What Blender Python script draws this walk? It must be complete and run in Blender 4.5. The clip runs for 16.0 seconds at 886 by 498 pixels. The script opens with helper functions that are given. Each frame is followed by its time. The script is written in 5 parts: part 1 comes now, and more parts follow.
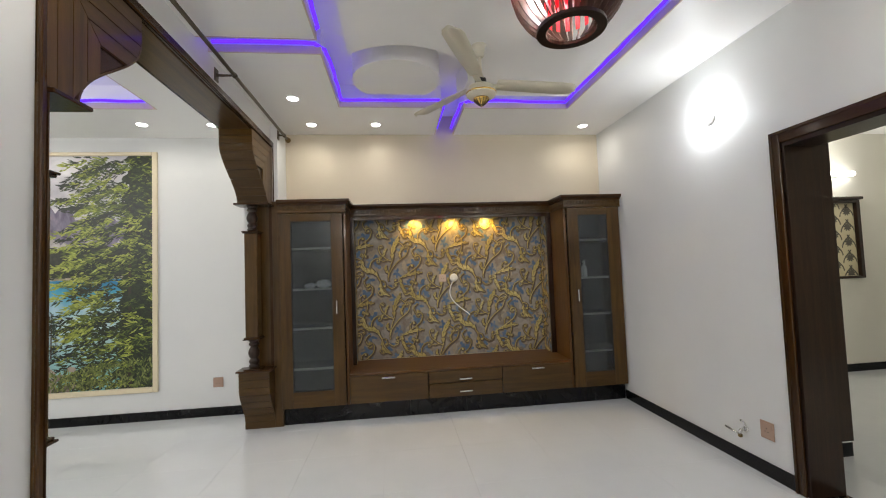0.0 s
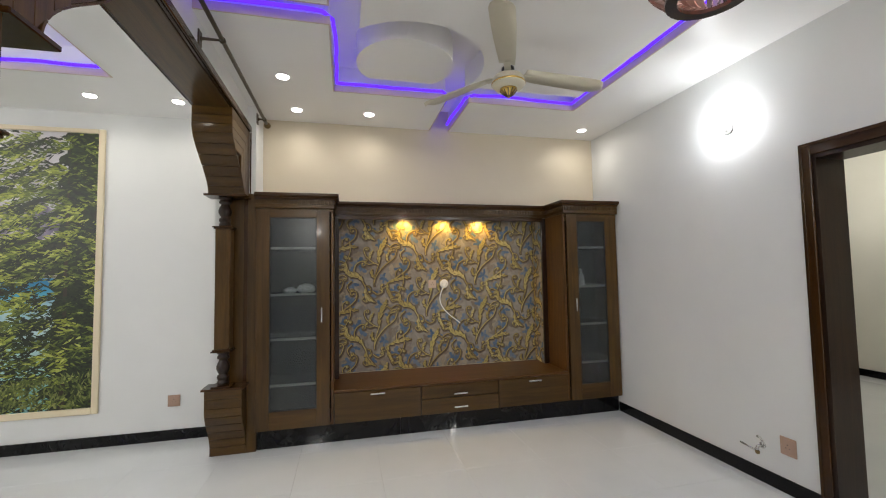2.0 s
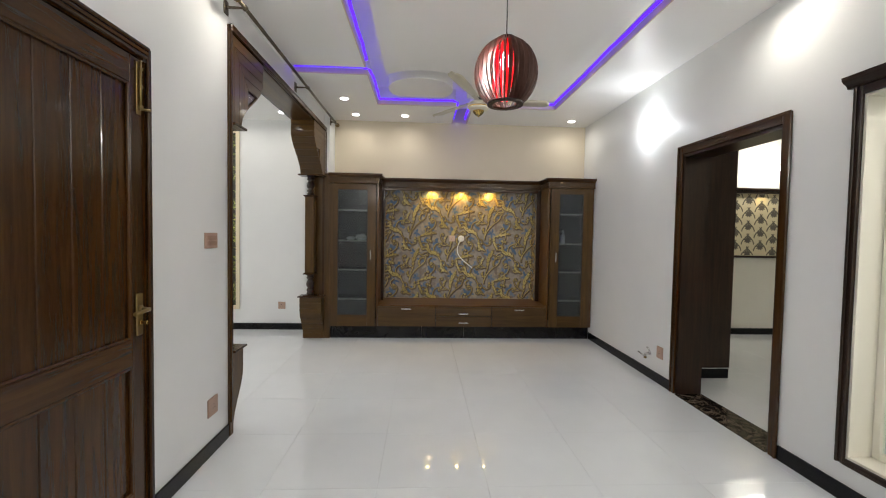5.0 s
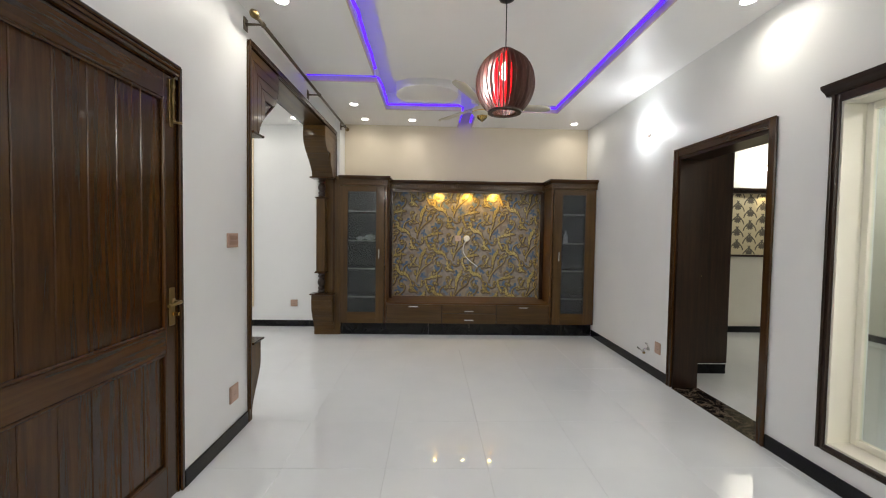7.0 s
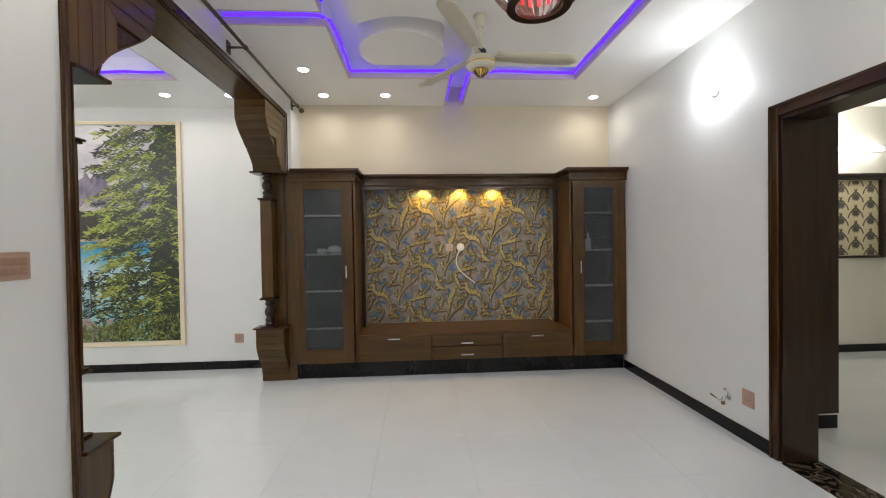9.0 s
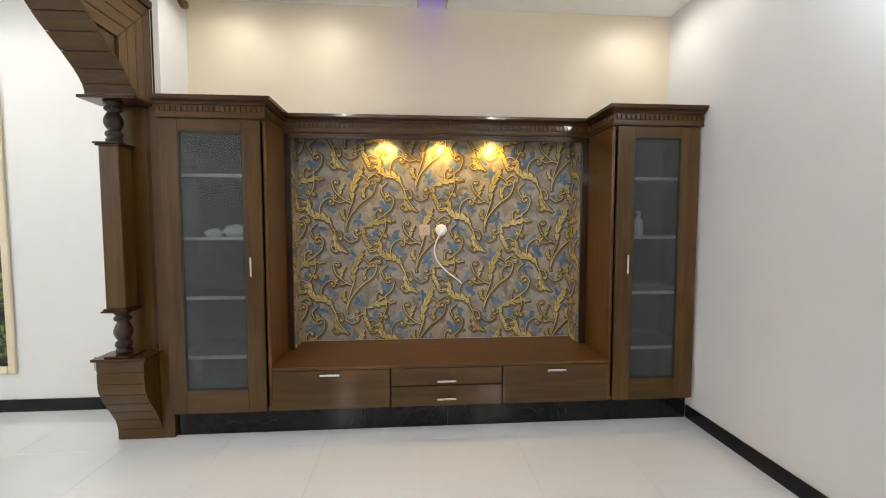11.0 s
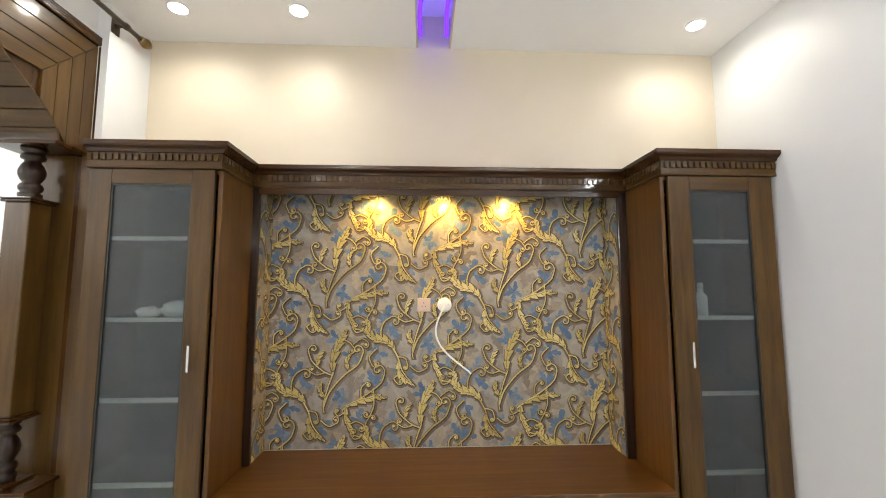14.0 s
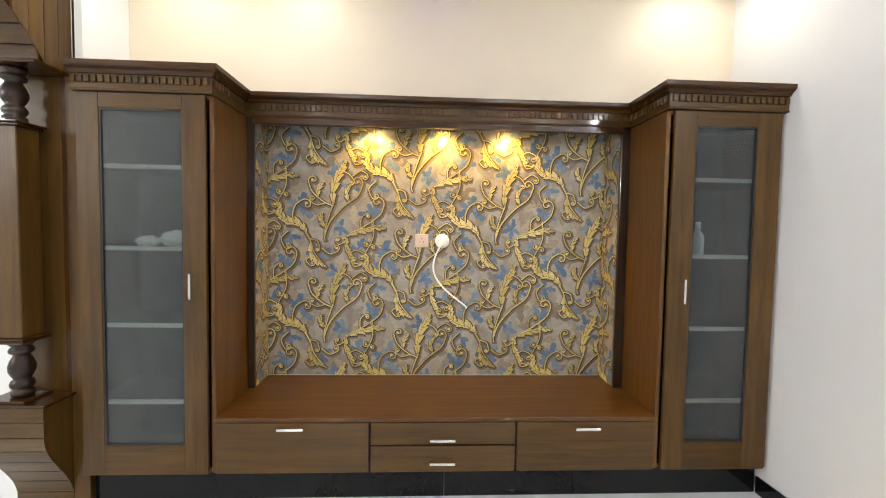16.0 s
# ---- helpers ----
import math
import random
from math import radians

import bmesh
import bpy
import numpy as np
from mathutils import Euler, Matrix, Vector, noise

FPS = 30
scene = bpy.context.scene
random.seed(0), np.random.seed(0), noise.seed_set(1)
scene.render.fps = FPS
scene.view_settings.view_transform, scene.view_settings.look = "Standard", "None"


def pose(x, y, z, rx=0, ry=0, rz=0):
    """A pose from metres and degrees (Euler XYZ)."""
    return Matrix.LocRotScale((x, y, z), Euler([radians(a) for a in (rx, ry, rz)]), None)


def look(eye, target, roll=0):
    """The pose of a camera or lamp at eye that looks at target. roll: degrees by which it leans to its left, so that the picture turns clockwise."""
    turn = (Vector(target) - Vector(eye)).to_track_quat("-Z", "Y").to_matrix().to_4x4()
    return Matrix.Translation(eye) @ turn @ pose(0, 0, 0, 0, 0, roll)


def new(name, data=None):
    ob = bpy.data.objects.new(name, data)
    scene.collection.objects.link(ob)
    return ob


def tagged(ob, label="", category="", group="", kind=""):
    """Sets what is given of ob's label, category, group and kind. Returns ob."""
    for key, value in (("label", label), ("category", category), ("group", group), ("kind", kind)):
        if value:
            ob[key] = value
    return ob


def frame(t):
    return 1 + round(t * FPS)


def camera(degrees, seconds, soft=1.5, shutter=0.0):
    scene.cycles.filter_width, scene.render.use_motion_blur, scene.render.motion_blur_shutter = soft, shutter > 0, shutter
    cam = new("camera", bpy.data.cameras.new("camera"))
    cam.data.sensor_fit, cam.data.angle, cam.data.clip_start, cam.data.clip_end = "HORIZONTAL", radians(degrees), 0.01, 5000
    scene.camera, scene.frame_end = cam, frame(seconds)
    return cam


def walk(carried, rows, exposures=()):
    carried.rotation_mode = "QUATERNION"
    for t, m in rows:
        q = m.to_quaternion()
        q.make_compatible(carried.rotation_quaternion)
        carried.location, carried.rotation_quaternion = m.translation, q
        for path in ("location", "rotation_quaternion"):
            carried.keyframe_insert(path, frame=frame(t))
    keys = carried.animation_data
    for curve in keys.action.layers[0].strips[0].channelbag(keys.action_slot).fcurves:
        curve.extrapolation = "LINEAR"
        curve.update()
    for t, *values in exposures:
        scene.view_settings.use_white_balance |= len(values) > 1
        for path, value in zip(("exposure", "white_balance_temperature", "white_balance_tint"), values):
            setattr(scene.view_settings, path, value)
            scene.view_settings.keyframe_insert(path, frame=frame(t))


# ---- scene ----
cam = camera(94.8, 16.0, soft=1.1)
PATH = [
    (0, (-0.054, -0.015, 1.434), (0.179, 1.969, 1.533), -2.2),
    (0.5, (-0.187, 0.225, 1.434), (0.173, 2.184, 1.609), -3.5),
    (1, (-0.314, 0.342, 1.442), (0.153, 2.28, 1.606), -4.4),
    (1.5, (-0.428, 0.387, 1.447), (0.048, 2.327, 1.522), -3.0),
    (2, (-0.428, 0.354, 1.458), (0.037, 2.296, 1.571), -1.0),
    (2.5, (-0.351, 0.14, 1.436), (-0.138, 2.128, 1.472), 1.6),
    (3, (-0.217, -0.107, 1.414), (-0.006, 1.882, 1.421), -1.3),
    (3.5, (-0.112, -0.393, 1.429), (0.104, 1.595, 1.373), -0.2),
    (4, (-0.008, -0.743, 1.419), (0.092, 1.254, 1.406), 0.6),
    (4.2, (0.048, -0.884, 1.414), (0.151, 1.112, 1.333), 1.1),
    (6.5, (0.047, -1.534, 1.384), (0.129, 0.463, 1.327), 0.5),
    (7, (0.07, -1.477, 1.396), (0.129, 0.52, 1.322), 0.9),
    (7.5, (0.022, -1.321, 1.389), (0.091, 0.677, 1.338), 1.0),
    (8, (0.024, -1.03, 1.372), (0.149, 0.965, 1.324), 0.2),
    (8.5, (0.082, -0.654, 1.397), (0.186, 1.343, 1.357), 0.6),
    (9, (0.115, -0.172, 1.388), (0.232, 1.825, 1.358), -0.9),
    (9.5, (0.194, 0.223, 1.377), (0.333, 2.218, 1.338), 0.6),
    (10, (0.26, 0.653, 1.373), (0.437, 2.645, 1.322), 0.1),
    (12.5, (0.495, 1.994, 1.373), (0.567, 3.981, 1.163), -0.1),
    (13, (0.481, 2.024, 1.359), (0.554, 4.012, 1.148), 0.2),
    (13.5, (0.465, 2.029, 1.384), (0.539, 4.024, 1.263), 0.2),
    (14, (0.474, 2.02, 1.445), (0.567, 4.009, 1.632), -0.0),
    (14.5, (0.494, 2.011, 1.472), (0.575, 3.999, 1.675), -0.3),
    (15, (0.508, 2.017, 1.442), (0.595, 4.015, 1.444), -0.1),
    (15.5, (0.502, 2.028, 1.396), (0.584, 4.023, 1.282), 0.3),
    (16, (0.49, 2.027, 1.4), (0.583, 4.023, 1.31), 1.0),
]
walk(cam, [(t, look(eye, target, roll)) for t, eye, target, roll in PATH],
     [(0.0, -0.27), (4.0, -0.31), (7.0, -0.28), (10.0, -0.15), (12.4, 0.82), (13.5, 0.92), (14.0, 0.58), (14.6, 0.3), (15.0, 0.28), (15.4, 0.7), (16.0, 0.75)])
# ---- world, lamps, exposure ----
world = bpy.data.worlds.new("interior_dark")
scene.world = world
world.use_nodes = True
world.node_tree.nodes["Background"].inputs[0].default_value = (0.75, 0.82, 1.0, 1)
world.node_tree.nodes["Background"].inputs[1].default_value = 0.05

XR, XL, XT = 2.33, -1.25, -1.505        # right wall, left wall, far face of the left wall
YB, YF, CEIL = 4.45, -3.4, 2.94        # back wall, front wall, border ceiling
YA, YE = 1.485, 4.13                    # the archway's two ends
NEXT_Y = 4.42                          # far wall of the next room
UP = 3.15                              # raised ceiling inside the cove

# The y = -1.2 pair and the last three are unseen, added for brightness.
DOWNLIGHTS = [(-0.88, 3.51), (-0.85, 4.14), (-0.21, 4.13), (2.02, 4.15), (-0.95, 1.33), (2.1, 1.16),
              (-0.95, -1.2), (2.05, -1.2), (-2.44, 4.15), (-1.80, 4.15), (-3.5, 4.15), (-1.80, 2.2), (-4.8, 2.6), (-1.80, 0.4)]
WALL_LAMP = (XR, 2.74, 2.48)


def spot(name, x, y, z, watts, colour, size=125, blend=0.7, tilt=0.0, radius=0.04):
    data = bpy.data.lights.new(name, "SPOT")
    data.energy, data.color, data.spot_size, data.spot_blend, data.shadow_soft_size = watts, colour, radians(size), blend, radius
    ob = new(name, data)
    ob.matrix_world = pose(x, y, z, tilt)
    return ob


def bulb_light(name, x, y, z, watts, colour, radius=0.03):
    data = bpy.data.lights.new(name, "POINT")
    data.energy, data.color, data.shadow_soft_size = watts, colour, radius
    ob = new(name, data)
    ob.location = (x, y, z)
    return ob


for dx, dy in DOWNLIGHTS:
    spot("downlight_beam", dx, dy, CEIL - 0.025, 22 if dy < 4 else 10.5, (1.0, 0.945, 0.84), 172, 1.0)
for sx in (0.17, 0.60, 1.00):
    spot("niche_beam", sx, 4.585, 2.022, 11, (1.0, 0.60, 0.10), 130, 0.6, 12, 0.02)
bulb_light("wall_lamp_light", XR - 0.14, WALL_LAMP[1], WALL_LAMP[2] + 0.03, 8, (0.94, 0.97, 1.0), 0.04)
bulb_light("pendant_light", 0.54, 1.22, 2.40, 15, (1.0, 0.92, 0.87), 0.04)
bulb_light("next_room_light", 4.9, NEXT_Y - 0.25, 2.42, 22, (1.0, 0.97, 0.9), 0.08)
# Added fill without a fixture, brightens the window's cream reveal.
bulb_light("next_room_fill", 3.3, -0.9, 2.4, 34, (1.0, 0.95, 0.88), 0.08)
# Added fill without a fixture, brightens the west room and mural.
bulb_light("west_room_fill", -4.9, 1.2, 2.5, 95, (1.0, 0.98, 0.94), 0.05)
# Added fill from unseen lamps behind the camera, for ceiling and walls.
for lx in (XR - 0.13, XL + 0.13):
    bulb_light("rear_fill_light", lx, -2.2, 2.48, 60, (1.0, 0.965, 0.90), 0.05)

# ---- materials ----


def material(name, base, rough=0.5, metal=0.0, **extra):
    m = bpy.data.materials.new(name)
    m.use_nodes = True
    b = m.node_tree.nodes["Principled BSDF"]
    b.inputs["Base Color"].default_value = (*base, 1)
    b.inputs["Roughness"].default_value = rough
    b.inputs["Metallic"].default_value = metal
    for k, v in extra.items():
        b.inputs[k.replace("_", " ")].default_value = v
    return m


def node(m, kind, **values):
    n = m.node_tree.nodes.new(kind)
    for k, v in values.items():
        n.inputs[k.replace("_", " ")].default_value = v
    return n


def link(m, a, out, b, inp):
    m.node_tree.links.new(a.outputs[out], b.inputs[inp])


def coords(m, scale, source="Object"):
    tc = node(m, "ShaderNodeTexCoord")
    mp = node(m, "ShaderNodeMapping", Scale=scale)
    link(m, tc, source, mp, "Vector")
    return mp


def ramp(m, stops):
    r = node(m, "ShaderNodeValToRGB")
    e = r.color_ramp.elements
    while len(e) < len(stops):
        e.new(0.5)
    for i, (p, c) in enumerate(stops):
        e[i].position, e[i].color = p, (*c, 1)
    return r


def bump(m, src, out, strength, distance, bsdf):
    bp = node(m, "ShaderNodeBump", Strength=strength, Distance=distance)
    link(m, src, out, bp, "Height")
    link(m, bp, "Normal", bsdf, "Normal")


def plaster(name, c1, c2, rough=0.55, relief=0.12, scale=1.0):
    """Rolled emulsion paint: faint patches, an orange-peel grain."""
    m = material(name, c1, rough)
    b = m.node_tree.nodes["Principled BSDF"]
    mp = coords(m, (scale, scale, scale))
    big = node(m, "ShaderNodeTexNoise", Scale=1.3, Detail=5, Roughness=0.6)
    fine = node(m, "ShaderNodeTexNoise", Scale=140, Detail=4, Roughness=0.6)
    link(m, mp, "Vector", big, "Vector"), link(m, mp, "Vector", fine, "Vector")
    r = ramp(m, [(0.3, c1), (0.7, c2)])
    link(m, big, "Fac", r, "Fac"), link(m, r, "Color", b, "Base Color")
    rr = node(m, "ShaderNodeMapRange", To_Min=rough - 0.06, To_Max=rough + 0.08)
    link(m, big, "Fac", rr, "Value"), link(m, rr, "Result", b, "Roughness")
    bump(m, fine, "Fac", relief, 0.002, b)
    return m


def wood(name, dark, mid, light, axis, rough=0.36, coat=0.28, figure=1.0):
    """Stained, varnished timber with its grain along one axis; each piece gets its own tone."""
    m = material(name, mid, rough)
    b = m.node_tree.nodes["Principled BSDF"]
    s = [26.0, 26.0, 26.0]
    s[axis] = 1.7
    mp = coords(m, s)
    oi = node(m, "ShaderNodeObjectInfo")
    sh = node(m, "ShaderNodeVectorMath")
    sh.operation = "MULTIPLY_ADD"
    cx = node(m, "ShaderNodeCombineXYZ")
    for k in "XYZ":
        link(m, oi, "Random", cx, k)
    link(m, cx, "Vector", sh, 0)
    sh.inputs[1].default_value = (37, 19, 53)
    link(m, mp, "Vector", sh, 2)
    grain = node(m, "ShaderNodeTexNoise", Scale=1.0, Detail=8, Roughness=0.62, Distortion=0.7)
    pores = node(m, "ShaderNodeTexNoise", Scale=7.0, Detail=4, Roughness=0.7)
    patch = node(m, "ShaderNodeTexNoise", Scale=0.09, Detail=3)
    for n in (grain, pores, patch):
        link(m, sh, "Vector", n, "Vector")
    r = ramp(m, [(0.28, dark), (0.5, mid), (0.74, light)])
    mix = node(m, "ShaderNodeMix")
    mix.inputs[0].default_value = 0.22
    link(m, grain, "Fac", mix, 2), link(m, pores, "Fac", mix, 3)
    link(m, mix, 0, r, "Fac")
    hsv = node(m, "ShaderNodeHueSaturation")
    val = node(m, "ShaderNodeMath")
    val.operation = "MULTIPLY_ADD"
    link(m, oi, "Random", val, 0)
    val.inputs[1].default_value, val.inputs[2].default_value = 0.22, 0.75
    val2 = node(m, "ShaderNodeMath")
    val2.operation = "MULTIPLY_ADD"
    link(m, patch, "Fac", val2, 0)
    val2.inputs[1].default_value = 0.34 * figure
    link(m, val, "Value", val2, 2)
    link(m, r, "Color", hsv, "Color"), link(m, val2, "Value", hsv, "Value")
    link(m, hsv, "Color", b, "Base Color")
    b.inputs["Coat Weight"].default_value = coat
    b.inputs["Specular IOR Level"].default_value = 0.24
    b.inputs["Coat Roughness"].default_value = 0.09
    bump(m, pores, "Fac", 0.16, 0.0015, b)
    return m


def woods(name, dark, mid, light, **k):
    return [wood(f"{name}_{'xyz'[i]}", dark, mid, light, i, **k) for i in range(3)]


PAINT = plaster("white_wall_paint", (0.76, 0.765, 0.755), (0.72, 0.73, 0.725), 0.42, 0.10)
PAINT_CREAM = plaster("cream_wall_paint", (0.66, 0.58, 0.45), (0.62, 0.545, 0.42), 0.5, 0.10)
PAINT_NEXT = plaster("ivory_wall_paint", (0.76, 0.74, 0.66), (0.72, 0.70, 0.62), 0.5, 0.10)
CEILING = plaster("ceiling_plaster", (0.92, 0.915, 0.90), (0.89, 0.885, 0.87), 0.4, 0.22)
FASCIA = plaster("cove_edge_shade", (0.66, 0.55, 0.44), (0.60, 0.50, 0.40), 0.6, 0.1)
REVEAL = plaster("window_reveal_paint", (0.80, 0.77, 0.66), (0.76, 0.73, 0.62), 0.5, 0.06)
WX, WY, WZ = woods("walnut_stain", (0.0290, 0.0128, 0.0020), (0.0620, 0.0300, 0.0050), (0.0980, 0.0500, 0.0095))
BX, BY, BZ = woods("bench_stain", (0.0480, 0.0195, 0.0036), (0.0840, 0.0355, 0.0066), (0.1220, 0.0550, 0.0110))
DX, DY, DZ = woods("door_stain", (0.0190, 0.0070, 0.0014), (0.0400, 0.0155, 0.0030), (0.0640, 0.0262, 0.0056), rough=0.24, coat=0.22)
KX, KY, KZ = woods("dark_stain", (0.007, 0.0035, 0.002), (0.020, 0.009, 0.0045), (0.038, 0.018, 0.008), rough=0.3)
METAL = material("brushed_steel", (0.72, 0.71, 0.69), 0.25, 1.0)
BRASS = material("antique_brass", (0.22, 0.155, 0.065), 0.32, 1.0)
BRONZE = material("dark_bronze", (0.12, 0.10, 0.07), 0.38, 0.9)
GOLD = material("polished_gold", (0.75, 0.50, 0.14), 0.22, 1.0)
BLACK = material("black_plastic", (0.012, 0.012, 0.012), 0.4)
WHITE = material("white_plastic", (0.82, 0.82, 0.80), 0.35)
PLATE = material("rose_beige_plate", (0.60, 0.45, 0.37), 0.35)
PLATE_DARK = material("plate_key_brown", (0.33, 0.20, 0.145), 0.35)
PLATE_BROWN = material("rose_brown_plate", (0.42, 0.28, 0.21), 0.35)
PLATE_MID = material("rose_brown_insert", (0.33, 0.205, 0.145), 0.4)
FAN_PAINT = material("cream_fan_enamel", (0.66, 0.62, 0.50), 0.3)
GAP = material("shadow_gap", (0.006, 0.004, 0.003), 0.8)


def stone(name, base, vein, rough, scale, amount):
    m = material(name, base, rough)
    b = m.node_tree.nodes["Principled BSDF"]
    mp = coords(m, (1, 1, 1))
    n = node(m, "ShaderNodeTexNoise", Scale=scale, Detail=9, Roughness=0.62, Distortion=1.6)
    link(m, mp, "Vector", n, "Vector")
    r = ramp(m, [(0.46, base), (0.5, vein), (0.535, base)])
    mix = node(m, "ShaderNodeMix")
    mix.data_type = "RGBA"
    mix.inputs[0].default_value = amount
    mix.inputs[6].default_value = (*base, 1)
    link(m, n, "Fac", r, "Fac"), link(m, r, "Color", mix, 7), link(m, mix, 2, b, "Base Color")
    b.inputs["Specular IOR Level"].default_value = 0.25
    return m


GRANITE = stone("black_granite", (0.006, 0.006, 0.007), (0.02, 0.02, 0.02), 0.09, 3.0, 0.15)
MARBLE = stone("black_veined_marble", (0.010, 0.008, 0.007), (0.22, 0.17, 0.12), 0.08, 5.5, 0.75)


def porcelain():
    m = material("white_porcelain", (0.71, 0.75, 0.765), 0.06)
    b = m.node_tree.nodes["Principled BSDF"]
    geo = node(m, "ShaderNodeNewGeometry")
    mp = node(m, "ShaderNodeMapping")
    link(m, geo, "Position", mp, "Vector")
    n = node(m, "ShaderNodeTexNoise", Scale=2.4, Detail=6, Roughness=0.6)
    dust = node(m, "ShaderNodeTexNoise", Scale=9, Detail=7, Roughness=0.7)
    link(m, mp, "Vector", n, "Vector"), link(m, mp, "Vector", dust, "Vector")
    r = ramp(m, [(0.3, (0.66, 0.69, 0.70)), (0.7, (0.70, 0.725, 0.73))])
    link(m, n, "Fac", r, "Fac"), link(m, r, "Color", b, "Base Color")
    rr = node(m, "ShaderNodeMapRange", From_Min=0.3, From_Max=0.75, To_Min=0.015, To_Max=0.06)
    link(m, dust, "Fac", rr, "Value"), link(m, rr, "Result", b, "Roughness")
    b.inputs["IOR"].default_value = 1.62
    return m


TILE = porcelain()
GROUT = material("grey_grout", (0.54, 0.555, 0.56), 0.8)


def emitter(name, colour, strength):
    m = bpy.data.materials.new(name)
    m.use_nodes = True
    m.node_tree.nodes.clear()
    e = m.node_tree.nodes.new("ShaderNodeEmission")
    o = m.node_tree.nodes.new("ShaderNodeOutputMaterial")
    e.inputs[0].default_value, e.inputs[1].default_value = (*colour, 1), strength
    m.node_tree.links.new(e.outputs[0], o.inputs[0])
    return m


LED_VIOLET = emitter("violet_led", (0.09, 0.02, 1.0), 2.6)
LED_WHITE = emitter("downlight_diffuser", (1.0, 0.97, 0.92), 22)
LED_WARM = emitter("warm_spot_diffuser", (1.0, 0.72, 0.25), 90)
BULB = emitter("bulb_glow", (0.97, 0.98, 1.0), 40)
TUBE = emitter("tube_glow", (1.0, 0.98, 0.94), 16)

# ---- mesh helpers ----


def box(bm, x0, x1, y0, y1, z0, z1, bevel=0.0):
    g = bmesh.ops.create_cube(bm, size=1)
    vs = g["verts"]
    for v in vs:
        v.co = Vector((x0 + (v.co.x + 0.5) * (x1 - x0), y0 + (v.co.y + 0.5) * (y1 - y0), z0 + (v.co.z + 0.5) * (z1 - z0)))
    if bevel:
        es = list({e for v in vs for e in v.link_edges})
        bmesh.ops.bevel(bm, geom=es, offset=bevel, segments=1, affect="EDGES", profile=0.5)
    return bm


def boxed(*dims):
    return box(bmesh.new(), *dims)


def lathe(profile, steps=24, bm=None, at=(0, 0, 0), axis="z"):
    """A turned solid from (radius, height) pairs."""
    bm = bm or bmesh.new()
    rings = []
    for r, h in profile:
        ring = []
        for i in range(steps):
            a = 2 * math.pi * i / steps
            p = (r * math.cos(a), r * math.sin(a), h)
            if axis == "x":
                p = (h, p[0], p[1])
            if axis == "y":
                p = (p[0], h, p[1])
            ring.append(bm.verts.new((at[0] + p[0], at[1] + p[1], at[2] + p[2])))
        rings.append(ring)
    for a, b in zip(rings, rings[1:]):
        for i in range(steps):
            f = bm.faces.new((a[i], a[(i + 1) % steps], b[(i + 1) % steps], b[i]))
            f.smooth = True
    bm.faces.new(rings[0][::-1])
    bm.faces.new(rings[-1])
    bmesh.ops.recalc_face_normals(bm, faces=bm.faces[:])
    return bm


def tube(points, radius, steps=10, bm=None):
    """A round bar along a line of points."""
    bm = bm or bmesh.new()
    pts = [Vector(p) for p in points]
    rings = []
    for i, p in enumerate(pts):
        d = (pts[min(i + 1, len(pts) - 1)] - pts[max(i - 1, 0)]).normalized()
        u = d.orthogonal().normalized() if i == 0 else (rings[-1][1] - d * rings[-1][1].dot(d)).normalized()
        w = d.cross(u)
        rings.append(([bm.verts.new(p + radius * (math.cos(2 * math.pi * k / steps) * u + math.sin(2 * math.pi * k / steps) * w)) for k in range(steps)], u))
    for (a, _), (b, _) in zip(rings, rings[1:]):
        for k in range(steps):
            bm.faces.new((a[k], a[(k + 1) % steps], b[(k + 1) % steps], b[k])).smooth = True
    bm.faces.new(rings[0][0][::-1])
    bm.faces.new(rings[-1][0])
    bmesh.ops.recalc_face_normals(bm, faces=bm.faces[:])
    return bm


def prism(outline, axis, a, b, bm=None):
    """A closed outline of 2D points drawn out along an axis from a to b."""
    bm = bm or bmesh.new()

    def place(p, h):
        return {"x": (h, p[0], p[1]), "y": (p[0], h, p[1]), "z": (p[0], p[1], h)}[axis]
    lo = [bm.verts.new(place(p, a)) for p in outline]
    hi = [bm.verts.new(place(p, b)) for p in outline]
    n = len(outline)
    made = [bm.faces.new((lo[i], lo[(i + 1) % n], hi[(i + 1) % n], hi[i])) for i in range(n)]
    made += [bm.faces.new(lo[::-1]), bm.faces.new(hi)]
    bmesh.ops.recalc_face_normals(bm, faces=made)
    return bm


def moulding(path, profile, closed=False, bm=None):
    """Sweeps (out, z) pairs along a plan line; out is to the right of the way walked; corners are mitred."""
    bm = bm or bmesh.new()
    pts = [Vector(p) for p in path]
    n = len(pts)
    rows = []
    for i, p in enumerate(pts):
        d0 = (p - pts[i - 1]).normalized() if (i > 0 or closed) else None
        d1 = (pts[(i + 1) % n] - p).normalized() if (i < n - 1 or closed) else None
        d0, d1 = d0 or d1, d1 or d0
        n0, n1 = Vector((d0.y, -d0.x)), Vector((d1.y, -d1.x))
        m = (n0 + n1).normalized()
        m = m / max(0.3, m.dot(n0))
        rows.append([bm.verts.new((p.x + m.x * o, p.y + m.y * o, z)) for o, z in profile])
    k = len(profile)
    for i in range(n if closed else n - 1):
        a, b = rows[i], rows[(i + 1) % n]
        for j in range(k):
            bm.faces.new((a[j], a[(j + 1) % k], b[(j + 1) % k], b[j]))
    if not closed:
        bm.faces.new(rows[0][::-1])
        bm.faces.new(rows[-1])
    bmesh.ops.recalc_face_normals(bm, faces=bm.faces[:])
    return bm


def meshed(name, bm, mat):
    me = bpy.data.meshes.new(name)
    bm.to_mesh(me)
    bm.free()
    for m in (mat if isinstance(mat, (list, tuple)) else [mat]):
        me.materials.append(m)
    return me


